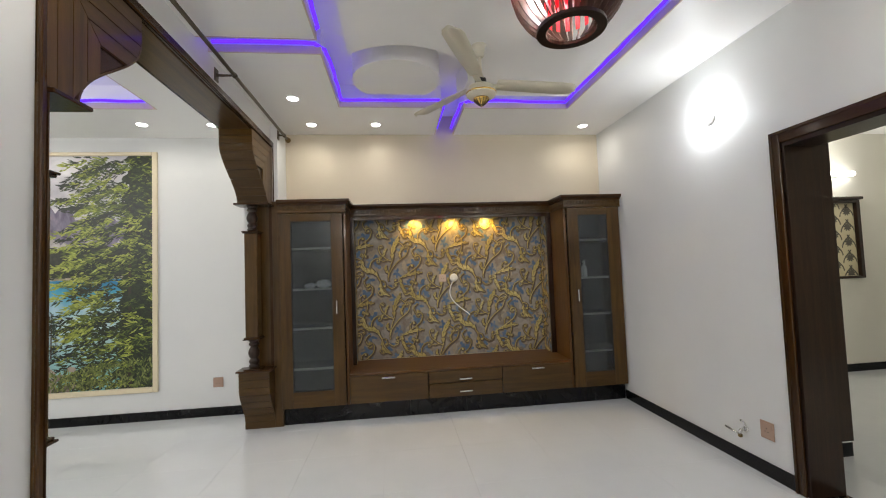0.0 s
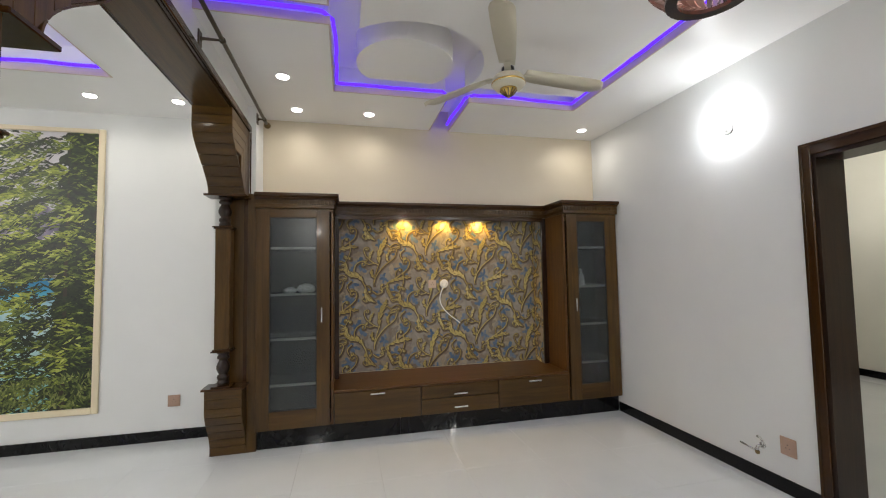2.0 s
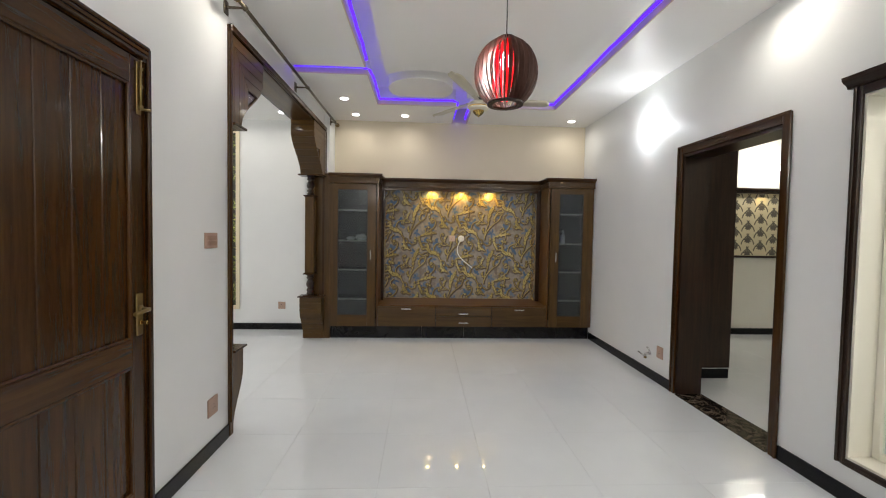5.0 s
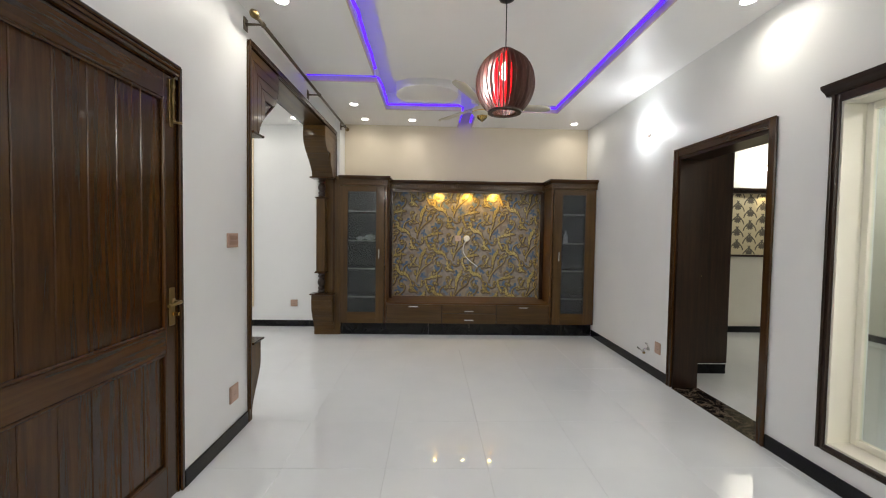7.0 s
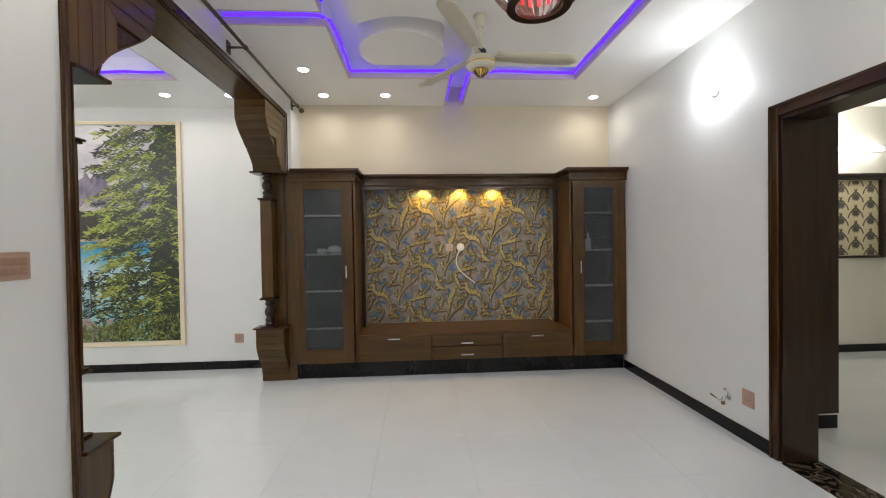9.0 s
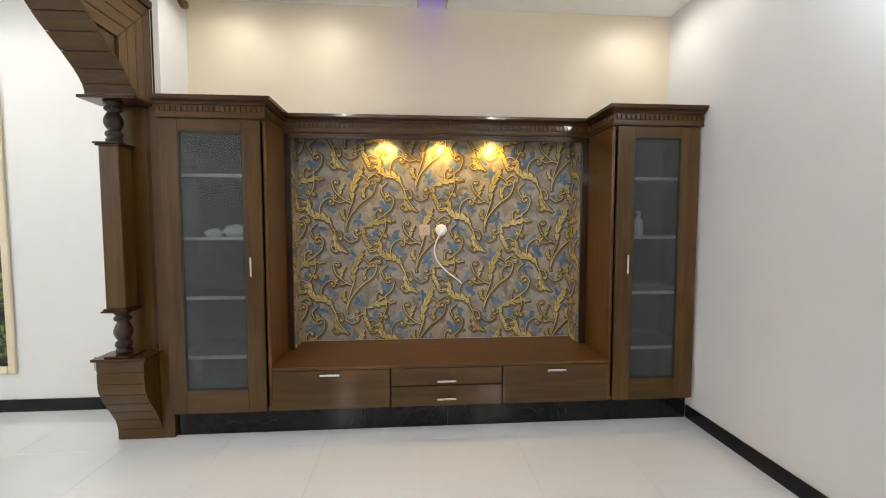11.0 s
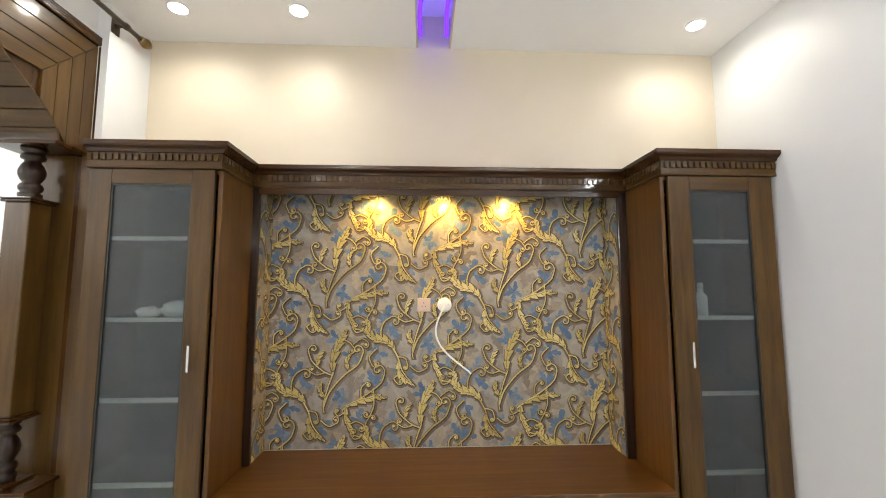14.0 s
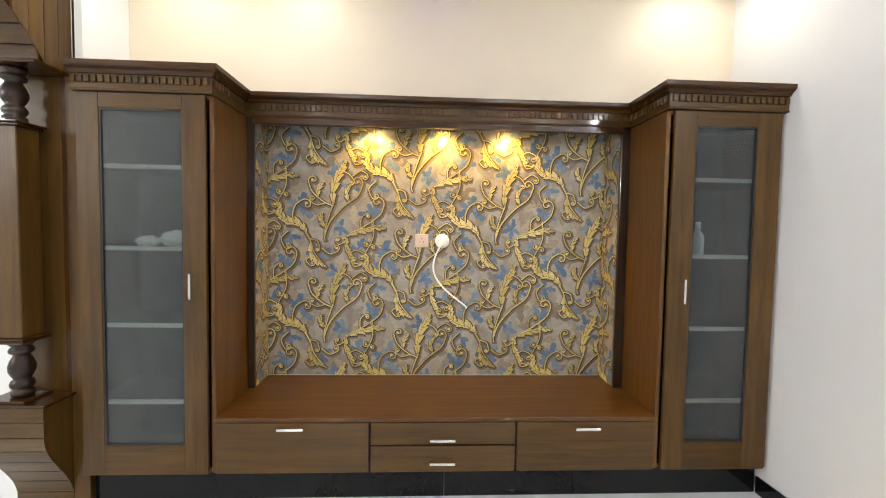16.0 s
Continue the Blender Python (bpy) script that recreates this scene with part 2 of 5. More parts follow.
def part(name, bm, mat, parent, label=""):
    ob = new(name, bm if isinstance(bm, bpy.types.Mesh) else meshed(name, bm, mat))
    ob.parent = parent
    return tagged(ob, label)


def thing(name, at, label, category, group="", kind="", rz=0.0):
    ob = new(name)
    ob.empty_display_size = 0.1
    ob.matrix_basis = pose(*at, 0, 0, rz)
    return tagged(ob, label, category, group, kind)


def structure(name, bm, mat, label="", category=""):
    return tagged(new(name, meshed(name, bm, mat)), label, category, kind="structure")


# ---- the large structure ----
floor = structure("floor", boxed(-5.3, 6.3, YF - 0.25, 4.8, -0.12, -0.0045), GROUT, "glossy white porcelain tile floor", "floor")

bm = bmesh.new()
box(bm, XR, XR + 0.22, YF, -0.65, 0, 3.3)
box(bm, XR, XR + 0.22, -0.65, 0.735, 0, 0.235)
box(bm, XR, XR + 0.22, -0.65, 0.735, 2.16, 3.3)
box(bm, XR, XR + 0.22, 0.735, 1.19, 0, 3.3)
box(bm, XR, XR + 0.22, 1.19, 2.215, 2.14, 3.3)
box(bm, XR, XR + 0.22, 2.215, 4.75, 0, 3.3)
wall_right = structure("wall_east", bm, PAINT, "white painted plaster wall with door and window openings", "wall")

NX0, NX1, NZ0, NZ1, NY = -0.50, 1.665, 0.44, 2.06, 4.66
bm = bmesh.new()
box(bm, XT, NX0, YB, 4.75, 0, 3.3)
box(bm, NX1, XR, YB, 4.75, 0, 3.3)
box(bm, NX0, NX1, YB, 4.75, NZ1, 3.3)
box(bm, NX0, NX1, YB, 4.75, 0, NZ0)
box(bm, NX0, NX1, NY, 4.75, NZ0, NZ1)
wall_back = structure("wall_north", bm, PAINT_CREAM, "cream painted wall with a recessed niche", "wall")

bm = bmesh.new()
box(bm, XT, XL, YF, -0.398, 0, 3.3)
box(bm, XT, XL, -0.398, 0.715, 2.217, 3.3)
box(bm, XT, XL, 0.715, YA, 0, 3.3)
box(bm, XT, XL, YA, YE, 2.745, 3.3)
box(bm, XT, -1.185, YE, YB, 0, 3.3)
wall_left = structure("wall_west", bm, PAINT, "white painted wall with a wide archway", "wall")

# Unseen south wall, added to close the room behind the camera.
structure("wall_south", boxed(-1.53, XR + 0.22, YF - 0.2, YF, 0, 3.3), PAINT, "white painted wall", "wall")
structure("wall_mural", boxed(-5.2, XT, 4.56, 4.75, 0, 3.3), PAINT, "white painted wall that carries a mural", "wall")
# Two unseen walls of assumed extent, added to close the west room.
structure("wall_far_west", boxed(-5.3, -5.2, -1.0, 4.75, 0, 3.3), PAINT, "white painted wall", "wall")
structure("wall_west_room_south", boxed(-5.2, XT, -1.1, -1.0, 0, 3.3), PAINT, "white painted wall", "wall")
structure("wall_next_north", boxed(XR + 0.22, 6.3, NEXT_Y, 4.75, 0, 3.3), PAINT_NEXT, "ivory painted wall of the next room", "wall")
# East and south walls are assumed, added to close the next room.
structure("wall_next_east", boxed(6.2, 6.3, -1.2, NEXT_Y, 0, 3.3), PAINT_NEXT, "ivory painted wall", "wall")
structure("wall_next_south", boxed(XR + 0.22, 6.2, -1.3, -1.2, 0, 3.3), PAINT_NEXT, "ivory painted wall", "wall")
structure("ceiling_next", boxed(XR + 0.22, 6.2, -1.2, NEXT_Y, CEIL, 3.3), CEILING, "white ceiling of the next room", "ceiling")

# the border ceiling, with its cove cut out as a plan outline
CX0, CX1, CY0, CY1 = -0.522, 1.65, -2.6, 3.70        # raised tray
AY0, AY1 = 2.60, 2.79                                # side arm towards the archway
SX0, SX1 = 0.42, 0.635                               # slot to the back wall
bm = bmesh.new()
box(bm, XL, CX0, YF, AY0, CEIL, 3.25)
box(bm, XL, CX0, AY1, YB, CEIL, 3.25)
box(bm, CX1, XR, YF, YB, CEIL, 3.25)
box(bm, CX0, CX1, YF, CY0, CEIL, 3.25)
box(bm, CX0, SX0, CY1, YB, CEIL, 3.25)
box(bm, SX1, CX1, CY1, YB, CEIL, 3.25)
ceiling = structure("ceiling", bm, CEILING, "white plaster border ceiling around a lit tray", "ceiling")
bm = bmesh.new()
box(bm, XL, XR, YF, YB, UP, 3.24)
RX, RY, RR = 0.03, 3.24, 0.55                        # round bite out of the dropped panel
a0, a1 = math.asin((3.47 - RY) / RR), -math.pi + math.acos((RX + 0.34) / RR)
arc = [(RX + RR * math.cos(a0 + (a1 - a0) * i / 40), RY + RR * math.sin(a0 + (a1 - a0) * i / 40)) for i in range(41)]
prism([(-0.34, CY0 + 0.2), (1.56, CY0 + 0.2), (1.56, 3.47)] + arc, "z", 2.965, UP + 0.03, bm)
disc = [(0.0 + 0.35 * math.cos(2 * math.pi * i / 48), min(3.47, 3.23 + 0.35 * math.sin(2 * math.pi * i / 48))) for i in range(48)]
prism(disc, "z", 2.965, UP + 0.03, bm)
structure("ceiling_tray", bm, CEILING, "raised white plaster tray ceiling with a crescent", "ceiling")
# Unseen slab, added over the ceilings to keep the world's light out.
structure("roof_slab", boxed(-5.3, 6.3, YF - 0.2, 4.8, 3.3, 3.4), GROUT, "plain slab above the rooms", "ceiling")

# the west room's ceiling, with a tray of its own
TX1, TY1 = -2.10, 3.78
bm = bmesh.new()
box(bm, TX1, XT, -1.0, 4.56, CEIL, 3.25)
box(bm, -5.2, TX1, TY1, 4.56, CEIL, 3.25)
box(bm, -5.2, -4.4, -1.0, TY1, CEIL, 3.25)
box(bm, -4.4, TX1, -1.0, 0.4, CEIL, 3.25)
box(bm, -4.4, TX1, 0.4, TY1, UP, 3.25)
structure("ceiling_west_room", bm, CEILING, "white plaster ceiling with a lit tray", "ceiling")

# edges of the trays, their shade put in as beige
EDGES = [[(CX0, CY0), (CX0, AY0), (XL + 0.002, AY0)], [(XL + 0.002, AY1), (CX0, AY1), (CX0, CY1), (SX0, CY1), (SX0, YB - 0.002)],
         [(SX1, YB - 0.002), (SX1, CY1), (CX1, CY1), (CX1, CY0), (CX0, CY0)]]
WEST_EDGE = [(-4.4, TY1), (TX1, TY1), (TX1, 0.4)]
lip = [(0.0, CEIL - 0.001), (0.010, CEIL - 0.001), (0.010, CEIL + 0.052), (0.0, CEIL + 0.052)]
bm = bmesh.new()
for e in EDGES + [WEST_EDGE]:
    moulding(e, lip, bm=bm)
structure("trim_cove_edge", bm, FASCIA, "edge of the ceiling tray, its shade coloured beige", "trim")


def led_rope(edge, at, seed):
    """A soft rope light lying loosely in the cove behind the painted edge."""
    pts = []
    for (ax, ay), (bx, by) in zip(edge, edge[1:]):
        d = Vector((bx - ax, by - ay))
        side, u = Vector((d.y, -d.x)).normalized(), d.normalized()
        n = max(3, int(d.length / 0.06))
        for i in range(n + 1):
            s = 0.035 + (d.length - 0.07) * i / n
            w = noise.noise(Vector((s * 2.6, seed, ax * 3 + ay))) + 0.5 * noise.noise(Vector((s * 7.0, seed + 5, by)))
            p = Vector((ax, ay)) + u * s + side * (0.030 + 0.014 * w)
            pts.append((p.x - at[0], p.y - at[1], CEIL + 0.060 + 0.012 * noise.noise(Vector((s * 3.3, seed + 9, bx)))))
    t = thing("led_strip", (*at, 0), "glowing violet LED rope light along a ceiling tray", "led strip", "cove lights")
    part("rope", tube(pts, 0.0125, 8), LED_VIOLET, t)


for e in EDGES + [WEST_EDGE]:
    led_rope(e, e[0], 3.0 + e[0][0])

# ---- built-in media wall ----
FRONT = 4.07                           # face of the cabinet bodies


def pull(parent, x, z, length, upright=False, y=0.0):
    """A bent flat bar handle."""
    h = length / 2
    bm = bmesh.new()
    if upright:
        box(bm, x - 0.006, x + 0.006, y - 0.030, y - 0.022, z - h, z + h, 0.002)
        box(bm, x - 0.005, x + 0.005, y - 0.024, y, z - h + 0.004, z - h + 0.014, 0.001)
        box(bm, x - 0.005, x + 0.005, y - 0.024, y, z + h - 0.014, z + h - 0.004, 0.001)
    else:
        box(bm, x - h, x + h, y - 0.030, y - 0.022, z - 0.007, z + 0.007, 0.002)
        box(bm, x - h + 0.004, x - h + 0.014, y - 0.024, y, z - 0.005, z + 0.005, 0.001)
        box(bm, x + h - 0.014, x + h - 0.004, y - 0.024, y, z - 0.005, z + 0.005, 0.001)
    return part("handle", bm, METAL, parent, "brushed steel bar handle")


def frosted():
    """Grey glass, etched to a satin."""
    m = material("grey_frosted_glass", (0.50, 0.55, 0.56), 0.20, 0.0, Transmission_Weight=0.95, IOR=1.40)
    b = m.node_tree.nodes["Principled BSDF"]
    mp = coords(m, (1, 1, 1))
    n = node(m, "ShaderNodeTexNoise", Scale=3.0, Detail=3)
    link(m, mp, "Vector", n, "Vector")
    rr = node(m, "ShaderNodeMapRange", To_Min=0.15, To_Max=0.27)
    link(m, n, "Fac", rr, "Value"), link(m, rr, "Result", b, "Roughness")
    return m


FROSTED = frosted()
# Near-black puts the cabinets' dark inside into lining and shelf colour.
INNER = material("cabinet_inside_dark", (0.013, 0.014, 0.015), 0.8, 0.0, Specular_IOR_Level=0.1)
SHELF_EDGE = material("pale_shelf_edge", (0.62, 0.60, 0.55), 0.5)


def tall_cabinet(x0, x1, d0, d1, gx0, gx1, handle_x, label):
    """A display cabinet: body, glazed door, four shelves. All x in metres of the room."""
    t = thing("display_cabinet", (x0, FRONT, 0), label, "cabinet", "display cabinets")
    w, z0, z1, dep = x1 - x0, 0.165, 2.028, 0.375
    bm = bmesh.new()
    box(bm, 0, 0.022, 0, dep, z0, z1, 0.0015)
    box(bm, w - 0.022, w, 0, dep, z0, z1, 0.0015)
    box(bm, 0.0225, w - 0.0225, 0.012, dep, z0, z0 + 0.02)
    box(bm, 0.0225, w - 0.0225, 0.002, dep, z1 - 0.02, z1)
    # Redder bench stain on the case carries warm niche light in its colour.
    part("body", bm, BZ, t, "brown stained plywood case")
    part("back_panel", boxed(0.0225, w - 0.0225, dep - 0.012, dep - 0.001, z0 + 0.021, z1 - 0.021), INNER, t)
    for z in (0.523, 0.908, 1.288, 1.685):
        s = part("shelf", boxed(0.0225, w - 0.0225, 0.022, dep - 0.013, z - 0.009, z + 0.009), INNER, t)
        part("shelf_edge", boxed(gx0 - x0 - 0.03, gx1 - x0 + 0.03, 0.010, 0.0215, z - 0.010, z + 0.010), SHELF_EDGE, s, "pale lipping on the shelf edge")
    door = part("door", stiles(d0 - x0, d1 - x0, gx0 - x0, gx1 - x0), WZ, t, "brown stained frame of the glazed door")
    gz0, gz1 = 0.318, 1.952
    part("top_rail", boxed(gx0 - x0 + 0.0005, gx1 - x0 - 0.0005, -0.022, -0.001, gz1, 2.025, 0.0015), WX, door)
    part("bottom_rail", boxed(gx0 - x0 + 0.0005, gx1 - x0 - 0.0005, -0.022, -0.001, 0.17, gz0, 0.0015), WX, door)
    a, b = gx0 - x0, gx1 - x0
    bm = bmesh.new()
    for q in ((a, a + 0.008, gz0, gz1), (b - 0.008, b, gz0, gz1), (a + 0.0085, b - 0.0085, gz0, gz0 + 0.008), (a + 0.0085, b - 0.0085, gz1 - 0.008, gz1)):
        box(bm, q[0], q[1], -0.018, -0.004, q[2], q[3])
    # Black on the bead puts the opening's depth shadow into its colour.
    part("glazing_bead", bm, BLACK, door, "glazing bead, black for the opening's shadow")
    part("pane", boxed(a + 0.004, b - 0.004, -0.011, -0.007, gz0 + 0.004, gz1 - 0.004), FROSTED, door, "frosted grey glass")
    pull(door, handle_x - x0, 1.11, 0.125, True, -0.022)
    return t


def stiles(a, b, g0, g1):
    bm = bmesh.new()
    box(bm, a, g0, -0.022, -0.001, 0.17, 2.025, 0.0015)
    box(bm, g1, b, -0.022, -0.001, 0.17, 2.025, 0.0015)
    return bm


tall_cabinet(-1.165, -0.533, -1.158, -0.564, -1.056, -0.672, -0.631, "tall brown wooden cabinet with frosted glass door beside the archway")
tall_cabinet(1.712, 2.326, 1.744, 2.300, 1.857, 2.180, 1.816, "tall brown wooden cabinet with frosted glass door beside the white wall")


def bottle(at):
    t = thing("bottle", at, "white plastic bottle standing on a cabinet shelf", "bottle")
    part("body", lathe([(0.026, 0), (0.030, 0.01), (0.030, 0.10), (0.012, 0.125), (0.012, 0.14)]), WHITE, t)
    part("cap", lathe([(0.014, 0.1405), (0.014, 0.168), (0.010, 0.172)]), WHITE, t)


def bundle(at, sx, sy, sz, seed):
    """Crumpled white plastic bag."""
    bm = bmesh.new()
    bmesh.ops.create_icosphere(bm, subdivisions=3, radius=1.0)
    for v in bm.verts:
        k = 1 + 0.22 * noise.noise(v.co * 2.3 + Vector((seed, 0, 0))) + 0.1 * noise.noise(v.co * 6 + Vector((0, seed, 0)))
        v.co = Vector((v.co.x * sx * k, v.co.y * sy * k, max(0.0, (v.co.z * 0.5 + 0.42) * sz * k)))
    ob = new("plastic_bag", meshed("plastic_bag", bm, WHITE))
    ob.location = at
    tagged(ob, "crumpled white plastic bag lying on a cabinet shelf", "bag", "bags in the cabinet")


bottle((1.930, FRONT + 0.045, 1.2975))
bundle((-0.90, FRONT + 0.075, 1.2975), 0.055, 0.04, 0.055, 1)
bundle((-0.77, FRONT + 0.085, 1.2975), 0.075, 0.045, 0.085, 5)


def tv_bench():
    x0, x1 = -0.531, 1.710
    t = thing("tv_bench", (x0, FRONT, 0), "low brown wooden bench with drawers between two cabinets", "bench")
    w = x1 - x0
    # Near-black carcass puts the shade in the drawer gaps into the colour.
    part("body", boxed(0, w, 0.002, 0.58, 0.165, 0.431), GAP, t, "carcass coloured near black for shade between the drawers")
    part("top", boxed(0.001, w - 0.001, -0.026, 0.583, 0.432, 0.455, 0.003), BX, t, "reddish brown varnished top board")
    fronts = [(0.006, 0.757, 0.172, 0.428, 0.405, 0.373), (0.767, 1.502, 0.314, 0.428, 0.345, 1.130),
              (0.767, 1.502, 0.172, 0.305, 0.225, 1.130), (1.512, w - 0.008, 0.172, 0.428, 0.400, 1.873)]
    for a, b, z0, z1, hz, hx in fronts:
        d = part("drawer", boxed(a, b, -0.022, 0.0015, z0, z1, 0.0015), WX, t)
        pull(d, hx, hz, 0.128, False, -0.022)


tv_bench()


def cornice():
    path = [(-1.172, 4.05), (-0.537, 4.05), (-0.537, 4.425), (1.715, 4.425), (1.715, 4.05), (2.328, 4.05)]
    o = path[0]
    t = thing("cornice", (*o, 0), "dark stained moulded cornice with small dentils on top of the cabinets", "cornice")
    loc = [(x - o[0], y - o[1]) for x, y in path]
    lower = [(-0.015, 2.029), (0.012, 2.029), (0.014, 2.036), (0.010, 2.040), (0.010, 2.106), (-0.015, 2.106)]
    crown = [(-0.015, 2.1065), (0.020, 2.1065), (0.024, 2.114), (0.030, 2.122), (0.044, 2.130), (0.050, 2.138), (0.052, 2.157), (-0.015, 2.157)]
    part("frieze", moulding(loc, lower), WX, t)
    part("crown", moulding(loc, crown), DX, t)
    bm = bmesh.new()
    for x0, x1, y0 in ((-1.16, -0.552, 4.066), (-0.551, 1.729, 4.441), (1.730, 2.326, 4.066)):
        box(bm, x0 - o[0], x1 - o[0], y0 - o[1], 4.4485 - o[1], 2.135, 2.150)
    part("top_board", bm, DX, t)
    tooth = None
    for (ax, ay), (bx, by) in zip(loc, loc[1:]):
        d = Vector((bx - ax, by - ay))
        n = max(1, int(d.length / 0.031))
        u = d.normalized()
        for i in range(n):
            p = Vector((ax, ay)) + u * ((i + 0.5) * d.length / n)
            if tooth is None:
                tooth = meshed("dentil", boxed(-0.0105, 0.0105, -0.0205, -0.0105, 2.066, 2.097, 0.0015), WX)
            ob = part("dentil", tooth, None, t)
            ob.matrix_basis = pose(p.x, p.y, 0, 0, 0, math.degrees(math.atan2(u.y, u.x)))


cornice()


def niche_trim():
    """Header board that holds the spots, and the dark stiles at the niche's sides."""
    t = thing("niche_frame", (NX0, YB, 0), "dark stained wooden frame round the papered niche", "frame")
    w = NX1 - NX0
    part("header", boxed(0.002, w - 0.002, -0.03, 0.207, 2.042, 2.058), WX, t)
    part("front_board", boxed(0.002, w - 0.002, -0.030, -0.012, 1.992, 2.0415), WX, t)
    part("header_bead", boxed(0.002, w - 0.002, -0.038, -0.0305, 1.990, 2.028, 0.002), DX, t)
    for x0, x1 in ((-0.032, 0.008), (w - 0.008, w + 0.046)):
        part("stile", boxed(x0, x1, -0.022, -0.0005, 0.457, 2.027, 0.002), KZ, t)


niche_trim()

for sx in (0.17, 0.60, 1.00):
    t = thing("spot_light", (sx, 4.585, 2.0415), "small warm yellow spot light set in the niche header", "spot light", "niche spots")
    part("ring", lathe([(0.036, 0.0003), (0.036, -0.003), (0.027, -0.004), (0.026, 0.0003)]), GOLD, t)
    part("lens", lathe([(0.024, -0.0005), (0.024, -0.003), (0.016, -0.0045)]), LED_WARM, t, "glowing yellow lens")

for i, (a, b) in enumerate(((-1.154, 0.048), (0.050, 0.613), (0.615, 1.303), (1.305, XR - 0.016))):
    structure(f"baseboard_media_wall_{i + 1}", boxed(a, b, 4.115, 4.135, 0, 0.164, 0.001), GRANITE, "black granite plinth under the cabinets", "baseboard")

# ---- wallpaper ----


def paper_ground():
    m = material("taupe_wallpaper", (0.24, 0.215, 0.185), 0.55)
    b = m.node_tree.nodes["Principled BSDF"]
    mp = coords(m, (1, 1, 1))
    n = node(m, "ShaderNodeTexNoise", Scale=9, Detail=5, Roughness=0.6, Distortion=1.0)
    f = node(m, "ShaderNodeTexNoise", Scale=420, Detail=2)
    link(m, mp, "Vector", n, "Vector"), link(m, mp, "Vector", f, "Vector")
    r = ramp(m, [(0.32, (0.19, 0.17, 0.155)), (0.5, (0.29, 0.26, 0.22)), (0.68, (0.38, 0.34, 0.285))])
    link(m, n, "Fac", r, "Fac"), link(m, r, "Color", b, "Base Color")
    bump(m, f, "Fac", 0.2, 0.001, b)
    return m


def print_ink(name, stops, rough=0.5, metal=0.0, scale=60):
    """Printed ink with shades inside each stroke and from stroke to stroke."""
    m = material(name, stops[1], rough, metal)
    b = m.node_tree.nodes["Principled BSDF"]
    g = node(m, "ShaderNodeNewGeometry")
    mp = coords(m, (1, 1, 1))
    n = node(m, "ShaderNodeTexNoise", Scale=scale, Detail=3, Distortion=0.6)
    link(m, mp, "Vector", n, "Vector")
    mix = node(m, "ShaderNodeMix")
    mix.inputs[0].default_value = 0.4
    link(m, n, "Fac", mix, 2), link(m, g, "Random Per Island", mix, 3)
    r = ramp(m, [(0.25, stops[0]), (0.5, stops[1]), (0.75, stops[2])])
    link(m, mix, 0, r, "Fac"), link(m, r, "Color", b, "Base Color")
    return m


PAPER = paper_ground()
INK_GOLD = print_ink("gold_print", [(0.36, 0.26, 0.07), (0.52, 0.40, 0.12), (0.66, 0.54, 0.22)], 0.45, 0.0, 45)
INK_DARK = print_ink("umber_print", [(0.030, 0.021, 0.012), (0.050, 0.036, 0.022), (0.08, 0.06, 0.04)], 0.6)
INK_HALO = print_ink("brown_shading_print", [(0.10, 0.073, 0.048), (0.15, 0.112, 0.075), (0.20, 0.155, 0.105)], 0.6)
INK_BLUE = print_ink("blue_print", [(0.055, 0.105, 0.20), (0.10, 0.165, 0.27), (0.20, 0.24, 0.29)], 0.6)
INK_PALE = print_ink("pale_leaf_print", [(0.25, 0.205, 0.155), (0.33, 0.27, 0.195), (0.41, 0.345, 0.25)], 0.6)
INK_SMOKE = print_ink("smoke_leaf_print", [(0.16, 0.13, 0.10), (0.22, 0.18, 0.14), (0.28, 0.25, 0.21)], 0.6)


def flat_strip(bm, line, widths, y):
    rows = []
    for i, (u, v) in enumerate(line):
        p, q = line[max(i - 1, 0)], line[min(i + 1, len(line) - 1)]
        d = Vector((q[0] - p[0], q[1] - p[1])).normalized()
        w = widths[i] / 2
        rows.append((bm.verts.new((u - d.y * w, y, v + d.x * w)), bm.verts.new((u + d.y * w, y, v - d.x * w))))
    for (a, b), (c, d) in zip(rows, rows[1:]):
        bm.faces.new((a, b, d, c))


def curl(u, v, heading, length, k0, k1, n=34):
    """A line whose curvature runs from k0 to k1 (1/m), as a scroll's does."""
    line, h = [(u, v)], radians(heading)
    for i in range(n):
        f = (i + 0.5) / n
        h += (k0 + (k1 - k0) * f ** 2.2) * length / n
        u, v = u + math.cos(h) * length / n, v + math.sin(h) * length / n
        line.append((u, v))
    return line


def smooth(pts, n=8):
    """A soft line through a few points."""
    p = [Vector(q) for q in [pts[0], *pts, pts[-1]]]
    line = []
    for a, b, c, d in zip(p, p[1:], p[2:], p[3:]):
        for i in range(n):
            f = i / n
            q = 0.5 * ((2 * b) + (c - a) * f + (2 * a - 5 * b + 4 * c - d) * f * f + (3 * b - a - 3 * c + d) * f ** 3)
            line.append((q.x, q.y))
    line.append(tuple(pts[-1]))
    return line


def lift(inks):
    """A hair of height of its own for each stroke, so that crossing strokes never share a plane."""
    inks["count"] = (inks["count"] + 7) % 23
    return inks["count"] * 0.00003


def ink(inks, line, ws):
    d = lift(inks)
    flat_strip(inks["gold"], line, ws, -0.0045 - d)
    flat_strip(inks["dark"], [(a + 0.003, b - 0.004) for a, b in line], [w + 0.009 for w in ws], -0.0036 - d)
    flat_strip(inks["halo"], [(a + 0.006, b - 0.009) for a, b in line], [w + 0.026 for w in ws], -0.0029 - 0.8 * d)


